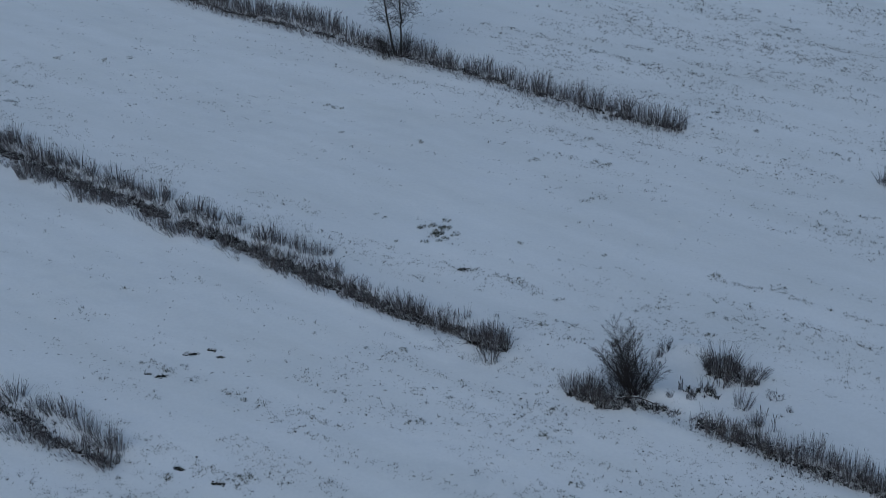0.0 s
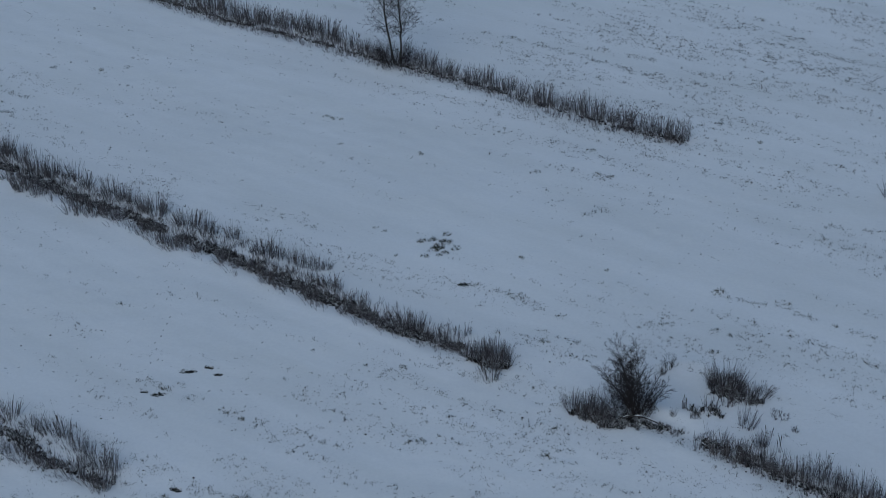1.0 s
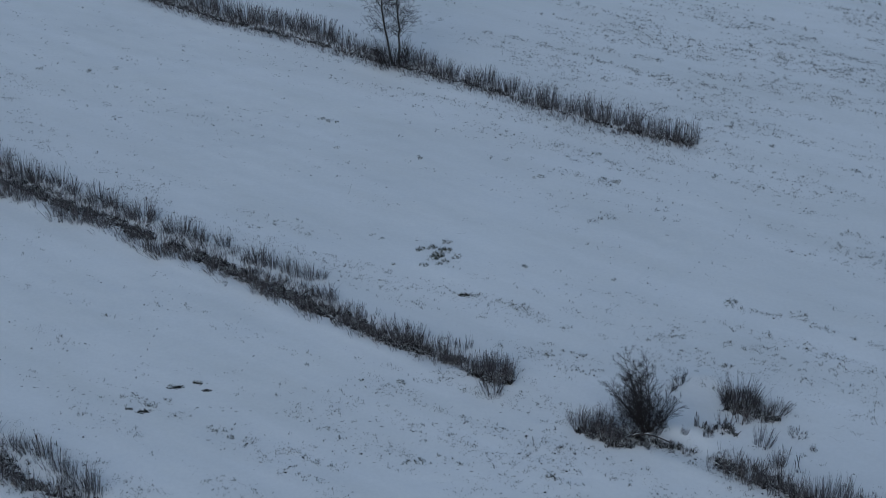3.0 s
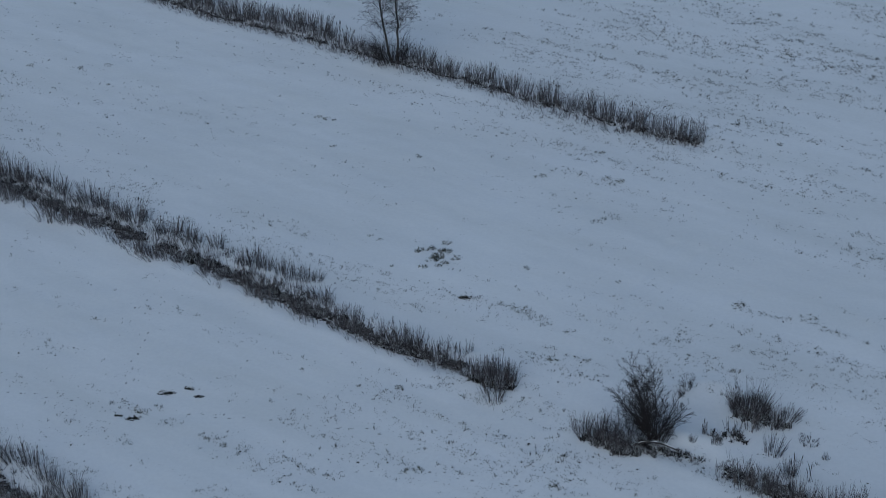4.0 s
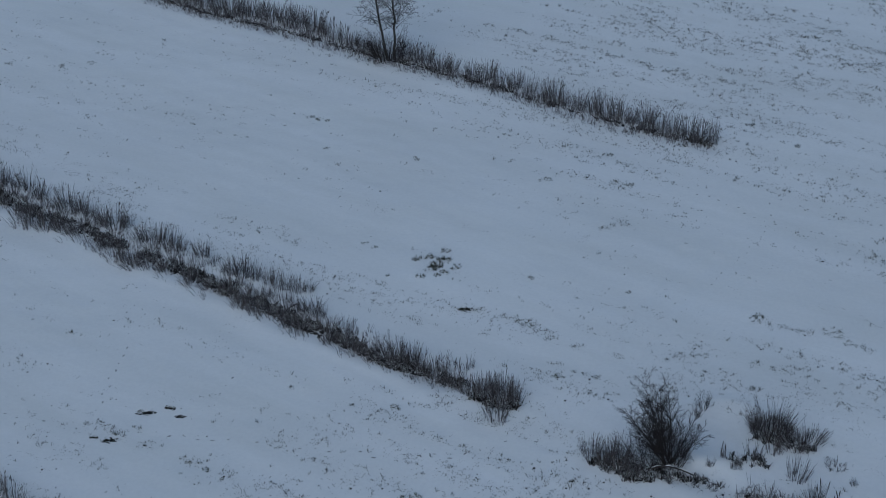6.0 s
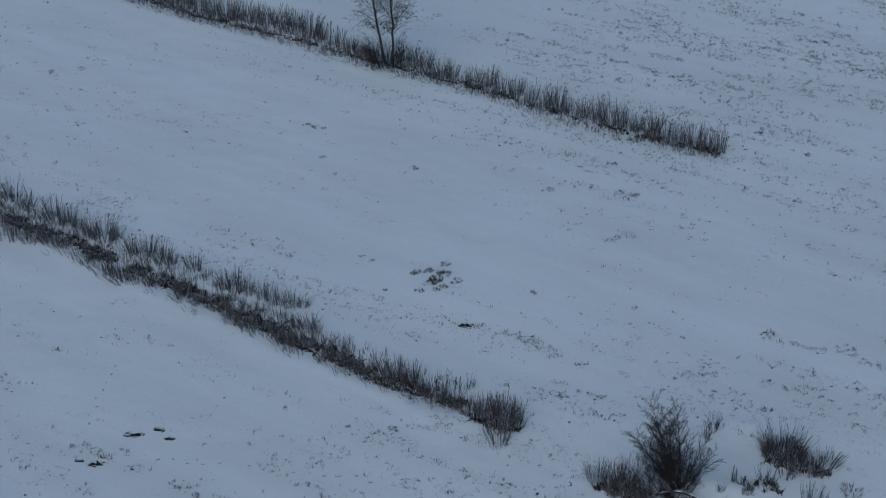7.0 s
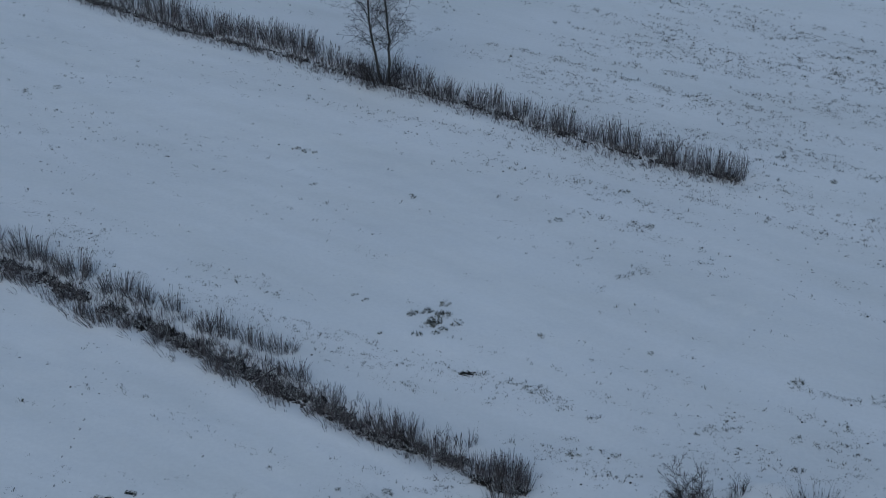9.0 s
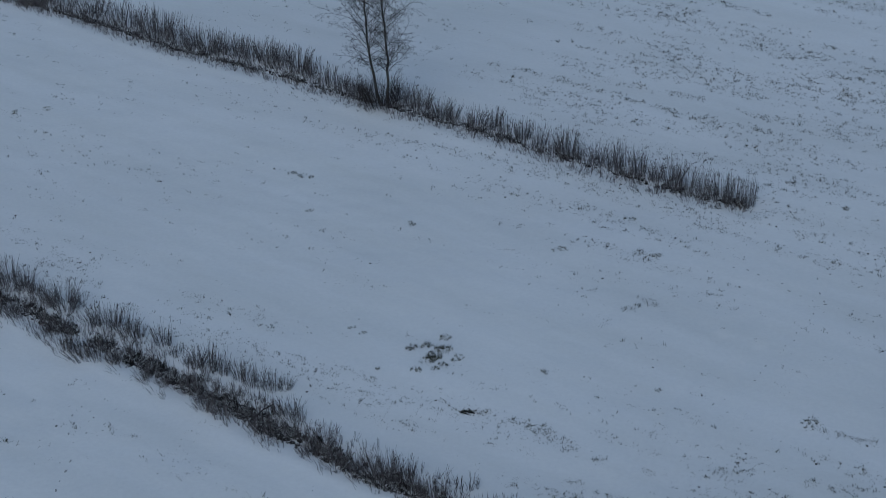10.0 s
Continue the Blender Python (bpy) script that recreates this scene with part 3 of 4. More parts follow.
thin_reeds("thin_reeds", EAST_DITCH, 6.2, 24, 0.09, 0.9, 0.3, 0.95)
thin_reeds("thin_reeds", NEAR_DITCH, 4, 21.4, 0.13, 1.0, 0.35, 0.75)
thin_reeds("thin_reeds", FAR_DITCH, 8, 24, 0.04, 0.9, 1.0, 1.7)
thin_reeds("thin_reeds", FAR_DITCH, 10, 75.5, 0.16, 0.45, 0.2, 0.55, -0.75)
thin_reeds("thin_reeds", MID_DITCH, 10, 36, 0.11, 0.5, 0.3, 0.7, 0.85)
thin_reeds("thin_reeds", MID_DITCH, 12, 40, 0.2, 0.4, 0.35, 0.75, -0.95)
thin_reeds("thin_reeds", MID_DITCH, 10, 24, 0.05, 1.1, 0.7, 1.2)


def snow_lump(rng):
    bm = bmesh.new()
    bmesh.ops.create_icosphere(bm, subdivisions=2, radius=1.0)
    off = rng.uniform(0, 50)
    v = [c.co * (1 + 0.5 * noise.noise(c.co * 1.1 + Vector((off, 0, 0))) + 0.35 * noise.noise(c.co * 2.6 + Vector((off, 9, 0)))) for c in bm.verts]
    f = [[w.index for w in face.verts] for face in bm.faces]
    bm.free()
    return triangles([(p.x, p.y, max(p.z, -0.3)) for p in v], f)


LUMPS = [snow_lump(rng) for _ in range(6)]
spots = []
for line, start, end, step, half in ((MID_DITCH, 12, 58, 0.08, 0.42), (NEAR_DITCH, 3, 21.5, 0.08, 0.5), (EAST_DITCH, 0.5, 24, 0.1, 0.45)):
    for x, y, nx, ny in along(line, start, end, step):
        d = rng.gauss(0, half)
        px, py = x + nx * d, y + ny * d
        w = 0.03 + 0.07 * rng.random() ** 2
        if abs(d) < 1.3 * half:
            spots.append((px, py, height(px, py) + rng.uniform(-0.01, 0.04), w, w * rng.uniform(0.25, 0.45), rng.uniform(0, 6.28)))
joined("snow_lumps", LUMPS, spots, SNOW, "small caps of snow on the ditch growth", "snow").data.shade_smooth()
spots = []
for line, start, end, step, half, size in ((MID_DITCH, 12, 57.5, 0.04, 0.24, 0.085), (NEAR_DITCH, 3, 21.3, 0.07, 0.3, 0.07), (EAST_DITCH, 6.2, 24, 0.07, 0.26, 0.075), (FAR_DITCH, 10, 75, 0.12, 0.14, 0.06)):
    for x, y, nx, ny in along(line, start, end, step):
        d = rng.gauss(-0.05, half)
        px, py = x + nx * d, y + ny * d
        w = 0.03 + size * rng.random() ** 2
        if noise.noise((px * 0.7, py * 0.7, 61.0)) < 0.2 and abs(d) < 2.2 * half:
            spots.append((px, py, height(px, py) - 0.1 * w, w, w * rng.uniform(0.7, 1.5), rng.uniform(0, 6.28)))
# these lumps paint gap shadow as well as earth
joined("earth_clods", LUMPS, spots, SOIL_AND_SHADE, "clods of wet earth in the ditches, dark with painted gap shadow", "earth")


def dock(rng):
    """A rosette of broad crumpled dead leaves."""
    v, f = [], []
    for _ in range(15):
        a = rng.uniform(0, 6.28)
        foot = Vector((rng.gauss(0, 0.07), rng.gauss(0, 0.07), -0.05))
        l, high = rng.uniform(0.08, 0.26), rng.uniform(0.04, 0.30)
        blade(v, f, foot, foot + Vector((l * math.cos(a), l * math.sin(a), high)), rng.uniform(0.016, 0.042), rng.uniform(0.03, 0.12))
    return triangles(v, f)


DOCKS = [dock(rng) for _ in range(8)]
spots = []
for line, start, end, step, half, islands in ((MID_DITCH, 10, 59.5, 0.042, 0.24, 0.12), (NEAR_DITCH, 3, 21.5, 0.09, 0.26, 0.1), (EAST_DITCH, 6.4, 24, 0.07, 0.24, 0.14), (FAR_DITCH, 10, 75.5, 0.16, 0.12, -0.05)):
    for x, y, nx, ny in along(line, start, end, step):
        d = rng.gauss(0.02, half)
        px, py = x + nx * d, y + ny * d
        if noise.noise((px * 0.8, py * 0.8, 71.0)) < islands and abs(d) < 2.2 * half:
            w = rng.uniform(0.5, 1.1)
            spots.append((px, py, height(px, py), w, w * rng.uniform(0.7, 1.4), rng.uniform(0, 6.28)))
for x, y, rx, ry, count in ((7.2, 67.9, 1.3, 0.5, 46), (9.3, 67.6, 1.1, 0.45, 16), (10.4, 67.0, 0.8, 0.4, 11), (2.2, 72.75, 1.0, 0.28, 44), (-1.9, 75.9, 1.3, 0.4, 60), (13.9, 69.5, 1.2, 0.4, 34), (12.2, 68.3, 0.9, 0.45, 16)):
    for _ in range(count):
        a, d, w = rng.uniform(0, 6.28), math.sqrt(rng.random()), rng.uniform(0.5, 1.1)
        px, py = x + rx * d * math.cos(a), y + ry * d * math.sin(a) - 0.45 * rx * d * math.cos(a)
        spots.append((px, py, height(px, py), w, w * rng.uniform(0.7, 1.4), rng.uniform(0, 6.28)))
joined("dead_leaves", DOCKS, spots, LEAF, "black rotten weed leaves in the ditches", "leaves")

# ---------------------------------------------------------------- stubble and grass that pokes out of the snow
U, V = (0.825, -0.565), (0.565, 0.825)


def step_up(a, b, t):
    k = max(0.0, min(1.0, (t - a) / (b - a)))
    return k * k * (3 - 2 * k)


def bell(u, v, cu, cv, su, sv):
    return math.exp(-(((u - cu) / su) ** 2) - ((v - cv) / sv) ** 2)


def stubble(x, y):
    """How much grass shows at x, y: more beyond the far ditch, beside the ditches and round the crossing."""
    u, v = x * U[0] + (y - 100) * U[1], x * V[0] + (y - 100) * V[1]
    rows = noise.noise((u * 0.09, v * 0.8, 40.0)) + 0.6 * noise.noise((u * 0.24, v * 1.9, 41.0))
    patch = noise.noise((u * 0.13, v * 0.2, 42.0))
    d = 0.022
    if v > 8:
        d = 0.04 + 0.31 * step_up(-9, 2, u) * (1 - 0.35 * step_up(14, 34, v)) * (1 - 0.45 * step_up(16, 32, u)) * (1 - 0.75 * bell(u, v, 24, 11, 8, 5))
    elif v > -21:
        d += 0.26 * bell(v, 0, 5.5, 0, 2.6, 1) * step_up(-16, -4, u)
        d += 0.17 * bell(u, v, 11, 1, 6, 4.5) + 0.22 * bell(u, v, 29, 3, 6, 4)
        d += 0.50 * bell(v, 0, -16.1, 0, 1.6, 1) * (1 - step_up(12, 18, u)) + 0.12 * bell(u, v, -28, -9, 7, 5)
        d += 0.46 * bell(y, 0, 74.6, 0, 2.3, 1) * step_up(4, 9, x) + 0.22 * bell(x, y, 5.5, 77, 2.5, 3) + 0.14 * bell(x, y, 18, 68, 6, 4)
    elif v < -36:
        d = 0.22
    else:
        d = 0.03 + 0.56 * step_up(9, 17, u) + 0.05 * bell(u, v, 4, -34, 5, 4)
    return d * max(0.0, 0.45 + 2.3 * rows + 1.3 * patch)


upright, laid = [], []
grass_rng = random.Random(11)
for _ in range(70000):
    x, y = grass_rng.uniform(-38, 38), grass_rng.uniform(56, 140)
    v = x * V[0] + (y - 100) * V[1]
    if abs(x) > 0.31 * y + 2 or grass_rng.random() > stubble(x, y) * 4.0:
        continue
    for _ in range(grass_rng.choice((1, 1, 2, 2, 3, 5))):
        a, b = grass_rng.gauss(0, 0.22), grass_rng.gauss(0, 0.09)
        px, py = x + a * U[0] + b * V[0], y + a * U[1] + b * V[1]
        w = (0.75 if v > 8 else 0.6) + 1.3 * grass_rng.random() ** 2.5
        row = (px, py, height(px, py), w, w * grass_rng.uniform(0.7, 1.3), grass_rng.uniform(0, 6.28))
        (upright if grass_rng.random() < 0.55 else laid).append(row)
FAR_ROWS = [[(7.8, 122.3), (9.9, 121.1), (11.3, 119.9), (12.9, 118.1), (13.5, 116.6)],
            [(2.8, 116.4), (4.7, 115.1), (7.7, 113.1), (10.8, 110.6), (13.9, 107.9), (15.0, 107.3)],
            [(10.6, 113.4), (12.0, 112.1), (13.6, 111.3), (14.7, 110.4)],
            [(19.8, 112.4), (21.3, 111.4), (24.1, 109.9), (29.5, 105.2)],
            [(23.9, 113.1), (24.7, 112.2)], [(19.5, 116.2), (22.4, 116.1)]]
FIELD_ROWS = [[(1.6, 80.6), (3.7, 79.5), (6.3, 77.1)],
              [(14.4, 79.8), (15.5, 78.6), (17.1, 77.9), (22.9, 73.7)],
              [(7.9, 77.0), (9.6, 76.5), (12.3, 76.4), (14.7, 75.1), (17.8, 75.1), (22.6, 71.0)], [(3.6, 75.4), (5.0, 74.9)],
              [(-15.0, 71.9), (-9.7, 68.6), (-4.4, 65.9)], [(-11.7, 63.4), (-9.3, 62.1), (-6.8, 61.8)],
              [(9.2, 93.6), (10.3, 93.0)], [(10.1, 91.0), (11.3, 90.0), (12.5, 89.5)], [(8.0, 88.2), (9.6, 88.8)], [(16.9, 95.3), (17.6, 94.3)],
              [(20.1, 87.2), (22.6, 86.3), (24.9, 85.8)], [(-29.7, 107.5), (-28.4, 106.3), (-26.5, 105.1)], [(-28.9, 103.6), (-27.6, 103.3)]]
for line in FAR_ROWS + FIELD_ROWS:
    for x, y, nx, ny in along(line, 0, 200, 0.045):
        if noise.noise((x * 1.1, y * 1.1, 50.0)) < -0.05:
            continue
        d = grass_rng.gauss(0, 0.17)
        w = 0.7 + 1.5 * grass_rng.random() ** 1.8
        px, py = x + nx * d, y + ny * d
        (upright if grass_rng.random() < 0.6 else laid).append((px, py, height(px, py), w, w * grass_rng.uniform(0.7, 1.2), grass_rng.uniform(0, 6.28)))
crumbs = [(x, y, z - 0.005, 0.012 + 0.045 * grass_rng.random() ** 2, 0.01 + 0.03 * grass_rng.random(), a) for x, y, z, w, _, a in (upright + laid)[::24]]
joined("earth_crumbs", LUMPS, crumbs, DUG_EARTH_AND_SHADE, "small dark crumbs of earth on the snow", "earth")
joined("stubble_grass", FLECKS, upright, GRASS, "withered grass tips poking through the snow", "grass")
joined("flattened_grass", LAID, laid, GRASS, "flattened withered grass on the snow", "grass")

TRAILS = [[(-23.5, 73.4), (-17.9, 72.4), (-12.7, 71.2), (-8.7, 70.3), (-6.5, 69.9), (-3.4, 69.2), (0.4, 69.2), (3.1, 70.2), (4.5, 70.4)],
          [(-8.7, 66.7), (-5.4, 66.5), (-2.5, 66.3), (0.0, 66.1), (2.3, 65.5), (3.6, 65.2)],
          [(-4.8, 62.7), (-1.8, 62.3), (0.8, 62.4), (1.8, 62.6)],
          [(-15.3, 66.1), (-15.5, 70.4), (-14.6, 72.2), (-14.6, 76.1), (-14.3, 77.3), (-14.4, 79.9), (-14.2, 83.3)],
          [(-11.0, 72.6), (-9.8, 73.8), (-9.3, 74.4), (-8.8, 75.2)],
          [(18.3, 93.0), (17.7, 91.5), (15.6, 86.7), (13.1, 83.1), (10.7, 80.6)],
          [(13.5, 92.1), (14.8, 91.0), (16.8, 88.5), (18.9, 87.5), (20.8, 86.5)]]
# low domes, not dents: their grey colour stands in for the dents' shade
PRINTS = [(v * np.array((1.0, 0.42, 0.3), dtype=np.float32), f) for v, f in LUMPS]
spots, trodden = [], []
for k, line in enumerate(TRAILS):
    for x, y, nx, ny in along(line, 0, 200, 0.62 if k != 2 else 0.85):
        if rng.random() < 0.12:
            continue
        d = rng.choice((0.1, -0.1)) + rng.gauss(0, 0.11)
        px, py = x + nx * d, y + ny * d
        w = rng.uniform(0.035, 0.095)
        spots.append((px, py, height(px, py) + 0.004, w, w * 0.7, math.atan2(-nx, ny) + rng.gauss(0, 0.25)))
        # grass blades darken half of the prints further
        if rng.random() < 0.5:
            trodden.append((px, py + 0.06, height(px, py), w * 9, w * 8, rng.uniform(0, 6.28)))
joined("hoof_prints", PRINTS, spots, TRODDEN_SHADE, "faint line of hoof prints, the dents' shade in their grey colour", "prints").data.shade_smooth()
joined("trodden_grass", LAID, trodden, GRASS, "faint line of trodden grass through the snow", "grass")


def grass_tussock(rng, dug=False):
    """A ragged patch of bent blades in small bunches, one metre across and up to one metre high, scaled where it is
    set;
    where the snow was dug away, earth lumps coloured with the hole's shade lie below a lip of snow."""
    v, f = [], []
    for _ in range(14 if dug else 15):
        a, r = rng.uniform(0, 6.28), 0.46 * math.sqrt(rng.random())
        cx, cy, tall = r * math.cos(a), r * math.sin(a) * (0.4 if dug else 0.8), rng.uniform(0.3, 1.0)
        for _ in range(rng.choice((6, 9, 12, 16))):
            foot = Vector((cx + rng.gauss(0, 0.045), cy + rng.gauss(0, 0.04), -0.1))
            b, l = rng.uniform(0, 6.28), rng.uniform(0.03, 0.16)
            tip = foot + Vector((l * math.cos(b), l * math.sin(b), 0.1 + tall * rng.uniform(0.2, 0.85)))
            spike(v, f, foot, tip, rng.uniform(0.006, 0.013))
    tussock = new("grass_tussock")
    part("grass_cover", mesh("grass_cover", v, f, FROSTED), tussock, kind="stuff")
    if dug:
        # raised dark lumps take the place of a shaded hole in the ground
        for name, material, label, count, lift, shift in (("bare_earth", DUG_EARTH_AND_SHADE, "cloddy bare earth, dark with the hole's painted shade", 44, 2.0, 0.0), ("snow_lip", SNOW, "soft lip of dug-out snow", 7, 2.8, 0.26)):
            v, f = [], []
            for _ in range(count):
                cv, cf = rng.choice(LUMPS)
                x = max(-0.42, min(0.42, rng.gauss(0, 0.2)))
                y = shift - 0.25 * x * x + rng.gauss(0, 0.10)
                w, turn, base = rng.uniform(0.025, 0.07), rng.uniform(-0.5, 0.5), len(v)
                for p in cv:
                    v.append((x + 1.3 * w * (p[0] * math.cos(turn) - 0.6 * p[1] * math.sin(turn)), y + 0.7 * w * (p[0] * math.sin(turn) + p[1] * math.cos(turn)), lift * w * p[2]))
                f += [tuple(int(q) + base for q in t) for t in cf]
            part(name, mesh(name, v, f, material, True), tussock, label, "stuff")
    return tussock


TUFTS = [grass_tussock(rng) for _ in range(5)]
DUG = [grass_tussock(rng, True) for _ in range(4)]
DUG_SPOTS = ((-12.6, 72.5), (-11.6, 72.8), (-11.1, 72.2), (-13.8, 70.5), (-14.5, 70.7), (1.1, 80.6), (-12.0, 63.0), (-10.1, 61.8))
PATCH = [(-0.1 + rng.gauss(0, 0.65), 84.7 + rng.gauss(0, 0.6), rng.uniform(0.3, 0.55), rng.uniform(0.2, 0.4)) for _ in range(7)]
for k, (x, y, breadth, tall) in enumerate(TUSSOCKS + TUSSOCKS_EAST + PATCH):
    dug = (x, y) in DUG_SPOTS
    m = pose(x, y, height(x, y), 0, 0, rng.gauss(-8, 14) if dug else rng.uniform(0, 360))
    kinds = DUG if dug else TUFTS
    ob = rng.choice(kinds)
    if ob.name in USED:
        ob = copy_thing(ob, m)
    USED.add(ob.name)
    ob.matrix_basis = m
    ob.scale = (breadth * 1.35, breadth * 1.35, max(0.12, tall * 1.0))
    tagged(ob, "dug-up strip of earth, painted hole shade and grass in the snow" if dug else "low tussock of withered olive grass in the snow", "grass", "tussocks in the field")
for ob in TUFTS + DUG:
    if ob.name not in USED:
        for child in (*ob.children, ob):
            bpy.data.objects.remove(child)


# ---------------------------------------------------------------- birch and willow
def shoot(rng, verts, faces, foot, way, length, radius, forks, level=0, lift=0.25, sides=4, least=0.0045, wander=0.075, short=1.0):
    """A shoot that bends upward as it grows, and its side shoots."""
    steps = 7 if level == 0 else 4 if level == 1 else 3 if level == 2 else 2
    points, p, d = [foot], foot.copy(), way.normalized()
    for k in range(steps):
        d = (d + Vector((rng.gauss(0, 0.13 if level else wander), rng.gauss(0, 0.13 if level else wander), lift * 0.15 + rng.gauss(0, 0.07)))).normalized()
        p = p + d * (length / steps)
        points.append(p)
    tube(verts, faces, points, [radius * (1 - 0.8 * k / steps) for k in range(steps + 1)], sides if level == 0 else 3)
    if level >= len(forks):
        return
    for j in range(forks[level]):
        k = 0.18 + 0.78 * (j + rng.random()) / forks[level]
        i = min(int(k * steps), steps - 1)
        q = points[i].lerp(points[i + 1], k * steps - i)
        t = (points[i + 1] - points[i]).normalized()
        a = rng.uniform(0, 6.28)
        side = t.orthogonal().normalized()
        side = Matrix.Rotation(a, 3, t) @ side
        shoot(rng, verts, faces, q, t * 0.75 + side * rng.uniform(0.5, 0.9), length * (1 - 0.6 * k) * rng.uniform(0.35, 0.6) * short, max(least, radius * 0.46 * (1.1 - 0.5 * k)), forks, level + 1, lift, sides, least, wander)


def smooth_at(points, k):
    i = min(int(k * (len(points) - 1)), len(points) - 2)
    return points[i].lerp(points[i + 1], k * (len(points) - 1) - i)


def birch():
    r = random.Random(23)
    tree = new("birch_tree")
    tree.location = (-2.82, 110.5, height(-2.82, 110.5) - 0.05)
    for line in ([(-0.30, 0.05, -0.2), (-0.52, 0.05, 1.2), (-0.80, 0.1, 2.7), (-0.92, 0.1, 4.4), (-1.02, 0.15, 6.3), (-1.08, 0.2, 8.0), (-1.05, 0.2, 9.6)],
                 [(0.02, 0.0, -0.2), (0.12, 0.0, 1.2), (0.20, 0.0, 2.6), (0.05, -0.05, 4.6), (-0.08, -0.1, 6.4), (-0.06, -0.1, 8.4), (0.0, -0.1, 10.4)]):
        pts = [Vector(p) for p in line]
        fine = [smooth_at(pts, k / 18) + Vector((r.gauss(0, 0.03), r.gauss(0, 0.03), 0)) for k in range(19)]
        v, f = [], []
        tube(v, f, fine, [0.074 * (1 - k / 18) ** 0.8 + 0.010 + 0.03 * math.exp(-k / 1.2) for k in range(19)], 9)
        trunk = part("trunk", mesh("trunk", v, f, BARK, True), tree, "pale birch trunk with dark marks")
        for j in range(58):
            k = 0.24 + 0.75 * (j + r.random()) / 58
            foot = smooth_at(fine, k)
            a = j * 2.4 + r.gauss(0, 0.3)
            reach = (2.75 * math.sin(math.pi * min(1.0, (k - 0.1) / 0.92)) ** 0.7 + 0.25) * r.uniform(0.7, 1.1)
            v, f = [], []
            shoot(r, v, f, foot, Vector((math.cos(a), math.sin(a), r.uniform(0.85, 1.6))), reach, 0.021 * (1.15 - 0.7 * k), (9, 6, 3), lift=-0.55)
            part("branch", mesh("branch", v, f, BRANCH), trunk)
    for _ in range(44):
        a, d = r.uniform(0, 6.28), 0.8 * math.sqrt(r.random())
        v, f = [], []
        shoot(r, v, f, Vector((d * math.cos(a) - 0.3, 0.4 * d * math.sin(a) - 0.35, -0.1)), Vector((math.cos(a) * 0.42, math.sin(a) * 0.42, 1.0)), r.uniform(1.2, 2.5), 0.018, (8, 5), sides=3, least=0.0055)
        part("sucker", mesh("sucker", v, f, TWIG), tree, "thin dark shoot at the foot")
    tagged(tree, "leafless two-stemmed birch rising from the reeds", "tree")


def willow():
    r = random.Random(5)
    bush = new("willow_bush")
    bx, by = 9.15, 68.5
    bush.location = (bx, by, height(bx, by) - 0.1)
    # tall stems: how far the tip stands out to the east, and its height
    leaders = ((-0.80, 4.55), (-0.62, 4.25), (-0.60, 4.05), (-0.95, 4.0), (-0.75, 3.7), (-0.5, 3.5), (-1.2, 3.4), (-1.5, 3.0), (-1.75, 2.7), (-1.35, 2.5), (-1.0, 2.9), (-0.3, 3.0),
               (-0.05, 2.7), (0.3, 2.75), (0.75, 2.85), (0.55, 2.3), (1.0, 2.3), (1.35, 2.0), (1.55, 1.7), (0.9, 1.8), (-1.8, 2.0), (-1.5, 1.7), (-1.75, 3.1), (-1.95, 2.6), (-1.45, 3.3))
    for out, high in leaders:
        foot = Vector((r.gauss(-0.05, 0.14), r.gauss(0, 0.12), -0.1))
        way = Vector((out, r.gauss(0, 0.13) * high * 0.5, high * 0.92)) - foot
        v, f = [], []
        shoot(r, v, f, foot, way, way.length * 1.02, 0.034 if high > 3 else 0.026, (22, 8, 3) if high > 2.9 else (16, 7, 2), lift=0.16, least=0.006, wander=0.04, short=0.66)
        part("stem", mesh("stem", v, f, TWIG), bush)
    for j in range(44):
        a, d = r.uniform(0, 6.28), 0.7 * math.sqrt(r.random())
        fan = r.uniform(0.1, 0.9)
        way = Vector((math.cos(a) * fan - 0.22, math.sin(a) * fan * 0.8, 1.0))
        v, f = [], []
        shoot(r, v, f, Vector((d * math.cos(a) * 1.5 - 0.5, d * math.sin(a) * 0.7, -0.1)), way, r.uniform(0.9, 2.3) * (1 - 0.25 * fan), 0.018, (8, 5), lift=0.35, least=0.0065)
        part("stem", mesh("stem", v, f, TWIG), bush)
    tagged(bush, "dark leafless willow bush at a ditch end", "bush")


def sapling(x, y):
    """A low bush of thin branching shoots."""
    r = random.Random(31)
    bush = new("willow_sapling")
    bush.location = (x, y, height(x, y) - 0.05)
    for j in range(11):
        a, fan = j * 2.4, r.uniform(0.15, 0.75)
        v, f = [], []
        shoot(r, v, f, Vector((0.12 * math.cos(a), 0.1 * math.sin(a), -0.08)), Vector((fan * math.cos(a), fan * math.sin(a), 1.0)), r.uniform(0.6, 1.05), 0.013, (6, 3), lift=0.3, least=0.0055)
        part("stem", mesh("stem", v, f, TWIG), bush)
    tagged(bush, "low leafless willow sapling standing in snow", "bush")


birch()
willow()
sapling(11.0, 72.25)


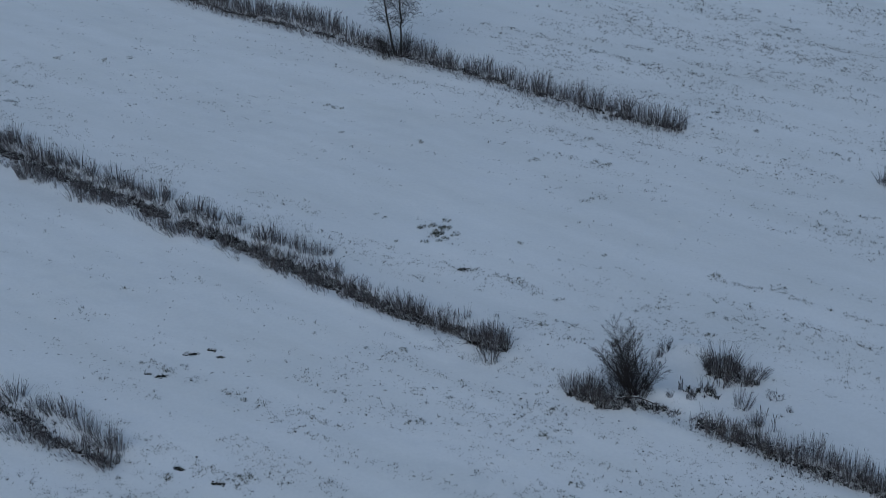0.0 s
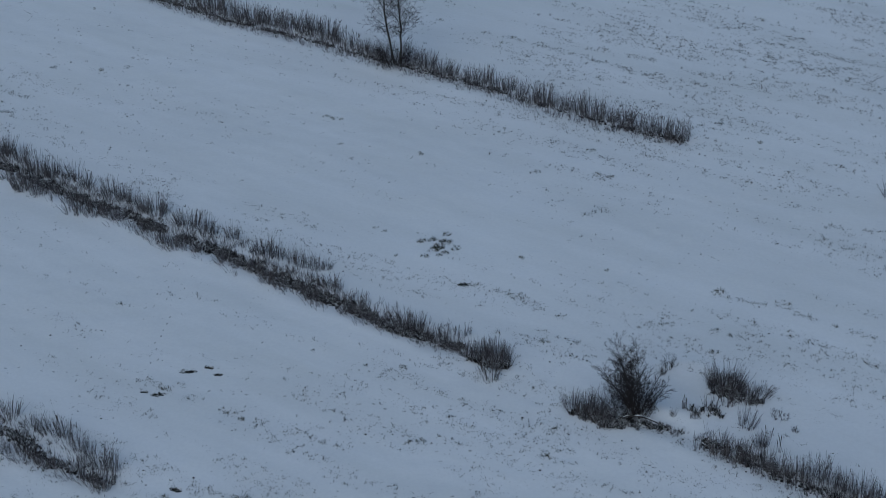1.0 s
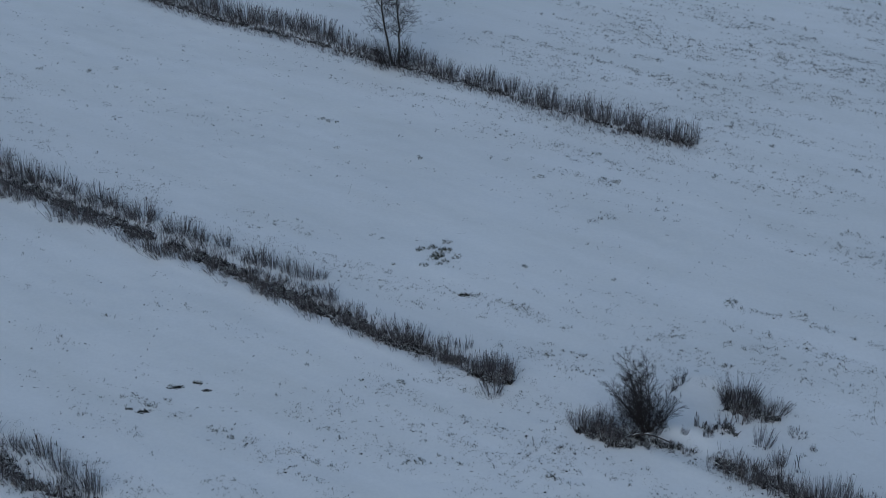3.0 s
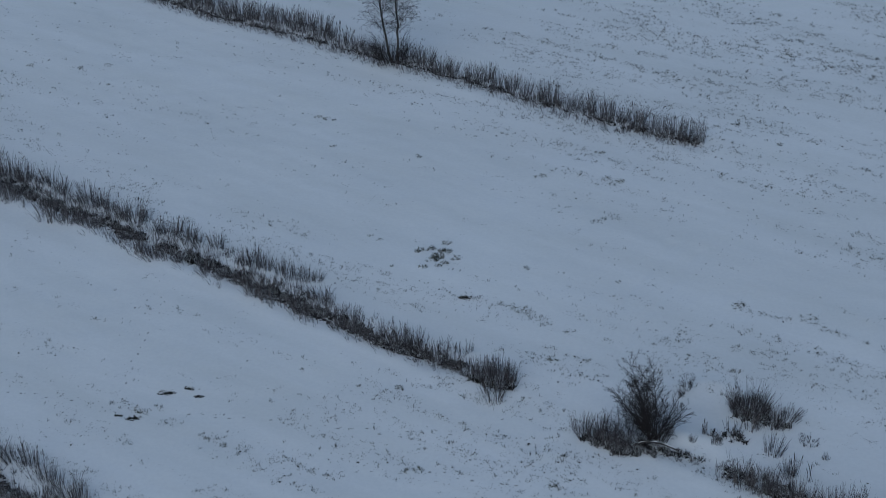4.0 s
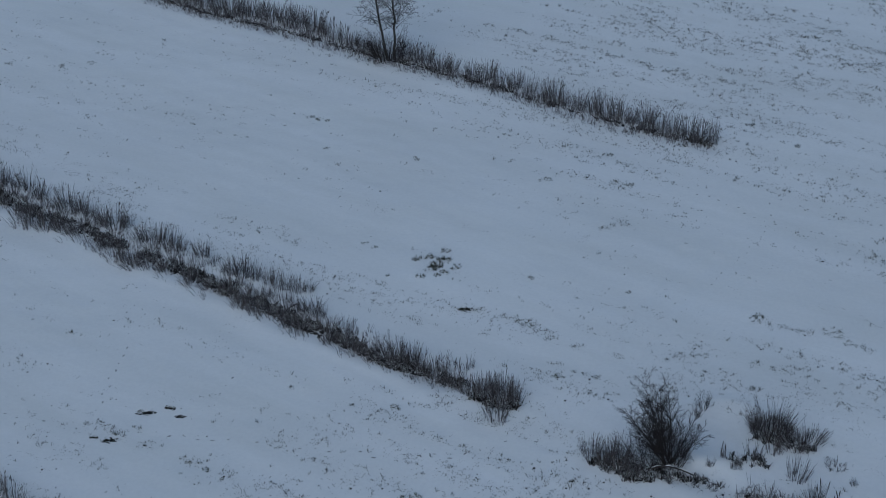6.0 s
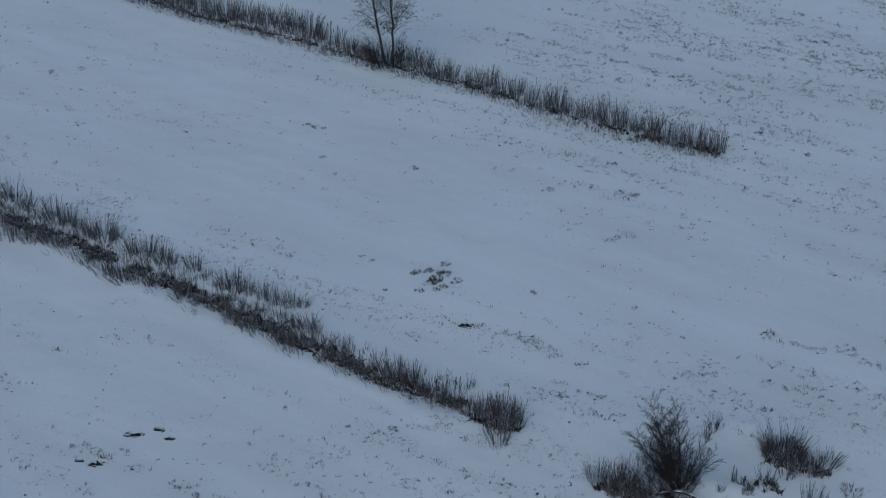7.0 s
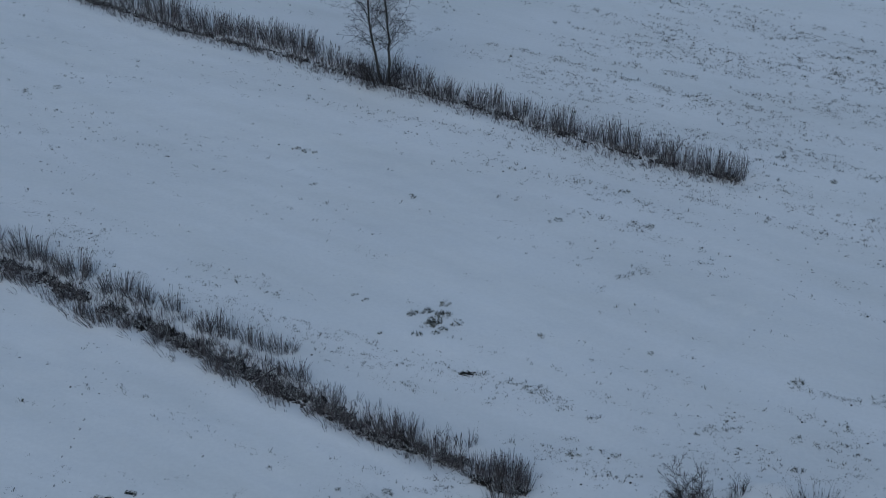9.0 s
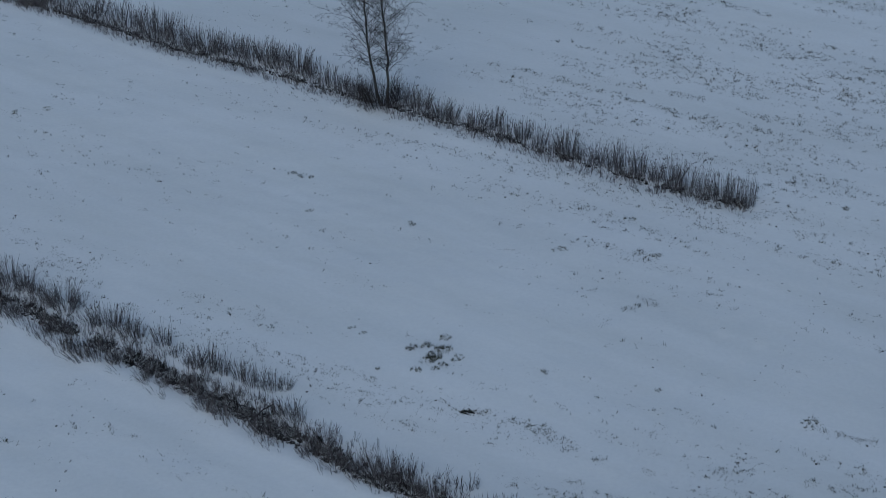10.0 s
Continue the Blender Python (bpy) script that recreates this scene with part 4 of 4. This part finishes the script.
def fallen_branch():
    v, f = [], []
    z = height(9.0, 68.0) + 0.34
    line = [Vector((8.1, 67.75, z - 0.1)), Vector((8.5, 67.8, z + 0.05)), Vector((9.0, 67.75, z + 0.08)), Vector((9.5, 67.6, z)), Vector((9.95, 67.5, z - 0.2))]
    tube(v, f, [smooth_at(line, k / 12) for k in range(13)], [0.06 - 0.003 * k for k in range(13)], 8)
    log = tagged(new("fallen_branch", mesh("fallen_branch", v, f, TWIG, True)), "fallen branch under snow at the willow's foot", "branch")
    for a, b in ((1, 4), (5, 7), (8, 11)):
        v, f = [], []
        cap = [smooth_at(line, (a + (b - a) * k / 5) / 12) + Vector((0, -0.005, 0.045)) for k in range(6)]
        tube(v, f, cap, [0.004, 0.014, 0.019, 0.016, 0.012, 0.004], 8)
        part("snow_cap", mesh("snow_cap", v, f, SNOW, True), log, "soft ridge of white snow")



def bare_stick():
    v, f = [], []
    line = [Vector((-7.50, 80.33, height(-7.50, 80.33) + 0.02)), Vector((-7.05, 80.57, 0.26)), Vector((-6.60, 80.82, 0.40))]
    tube(v, f, [smooth_at(line, k / 8) for k in range(9)], [0.035 - 0.0025 * k for k in range(9)], 6)
    shoot(random.Random(3), v, f, line[1], Vector((0.3, 0.6, 0.5)), 0.5, 0.014, (3,), 1)
    tagged(new("fallen_stick", mesh("fallen_stick", v, f, TWIG, True)), "grey fallen stick leaning across the ditch reeds", "branch")


fallen_branch()
bare_stick()
spots = []
for _ in range(34):
    a, d = rng.uniform(0, 6.28), math.sqrt(rng.random())
    px, py = 8.3 + 1.9 * d * math.cos(a), 67.7 + 0.75 * d * math.sin(a) - 0.25 * d * math.cos(a)
    w = rng.uniform(0.6, 1.2)
    spots.append((px, py, height(px, py), w, w, rng.uniform(0, 6.28)))
joined("undergrowth", MATS, spots, MAT, "dark matted dead leaves under the willow", "undergrowth")
lumps = [(x + rng.gauss(0, 0.15), y + rng.gauss(0, 0.12), z + rng.uniform(0.02, 0.16), w * 0.05, w * 0.02, a) for x, y, z, w, _, a in spots[::3]]
joined("snow_lumps", LUMPS, lumps, SNOW, "small caps of snow on the dead leaves", "snow").data.shade_smooth()
spots = []
for k in range(16):
    a = radians(35 + 110 * k / 15)
    px, py = 12.4 + 0.62 * math.cos(a) + rng.gauss(0, 0.06), 72.15 + 0.5 * math.sin(a) + rng.gauss(0, 0.05)
    spots.append((px, py, height(px, py), rng.uniform(0.8, 1.5), rng.uniform(0.8, 1.6), rng.uniform(0, 6.28)))
joined("flattened_grass", LAID, spots, MAT, "dark blades in an arc along the rim of a snowy hollow", "grass")
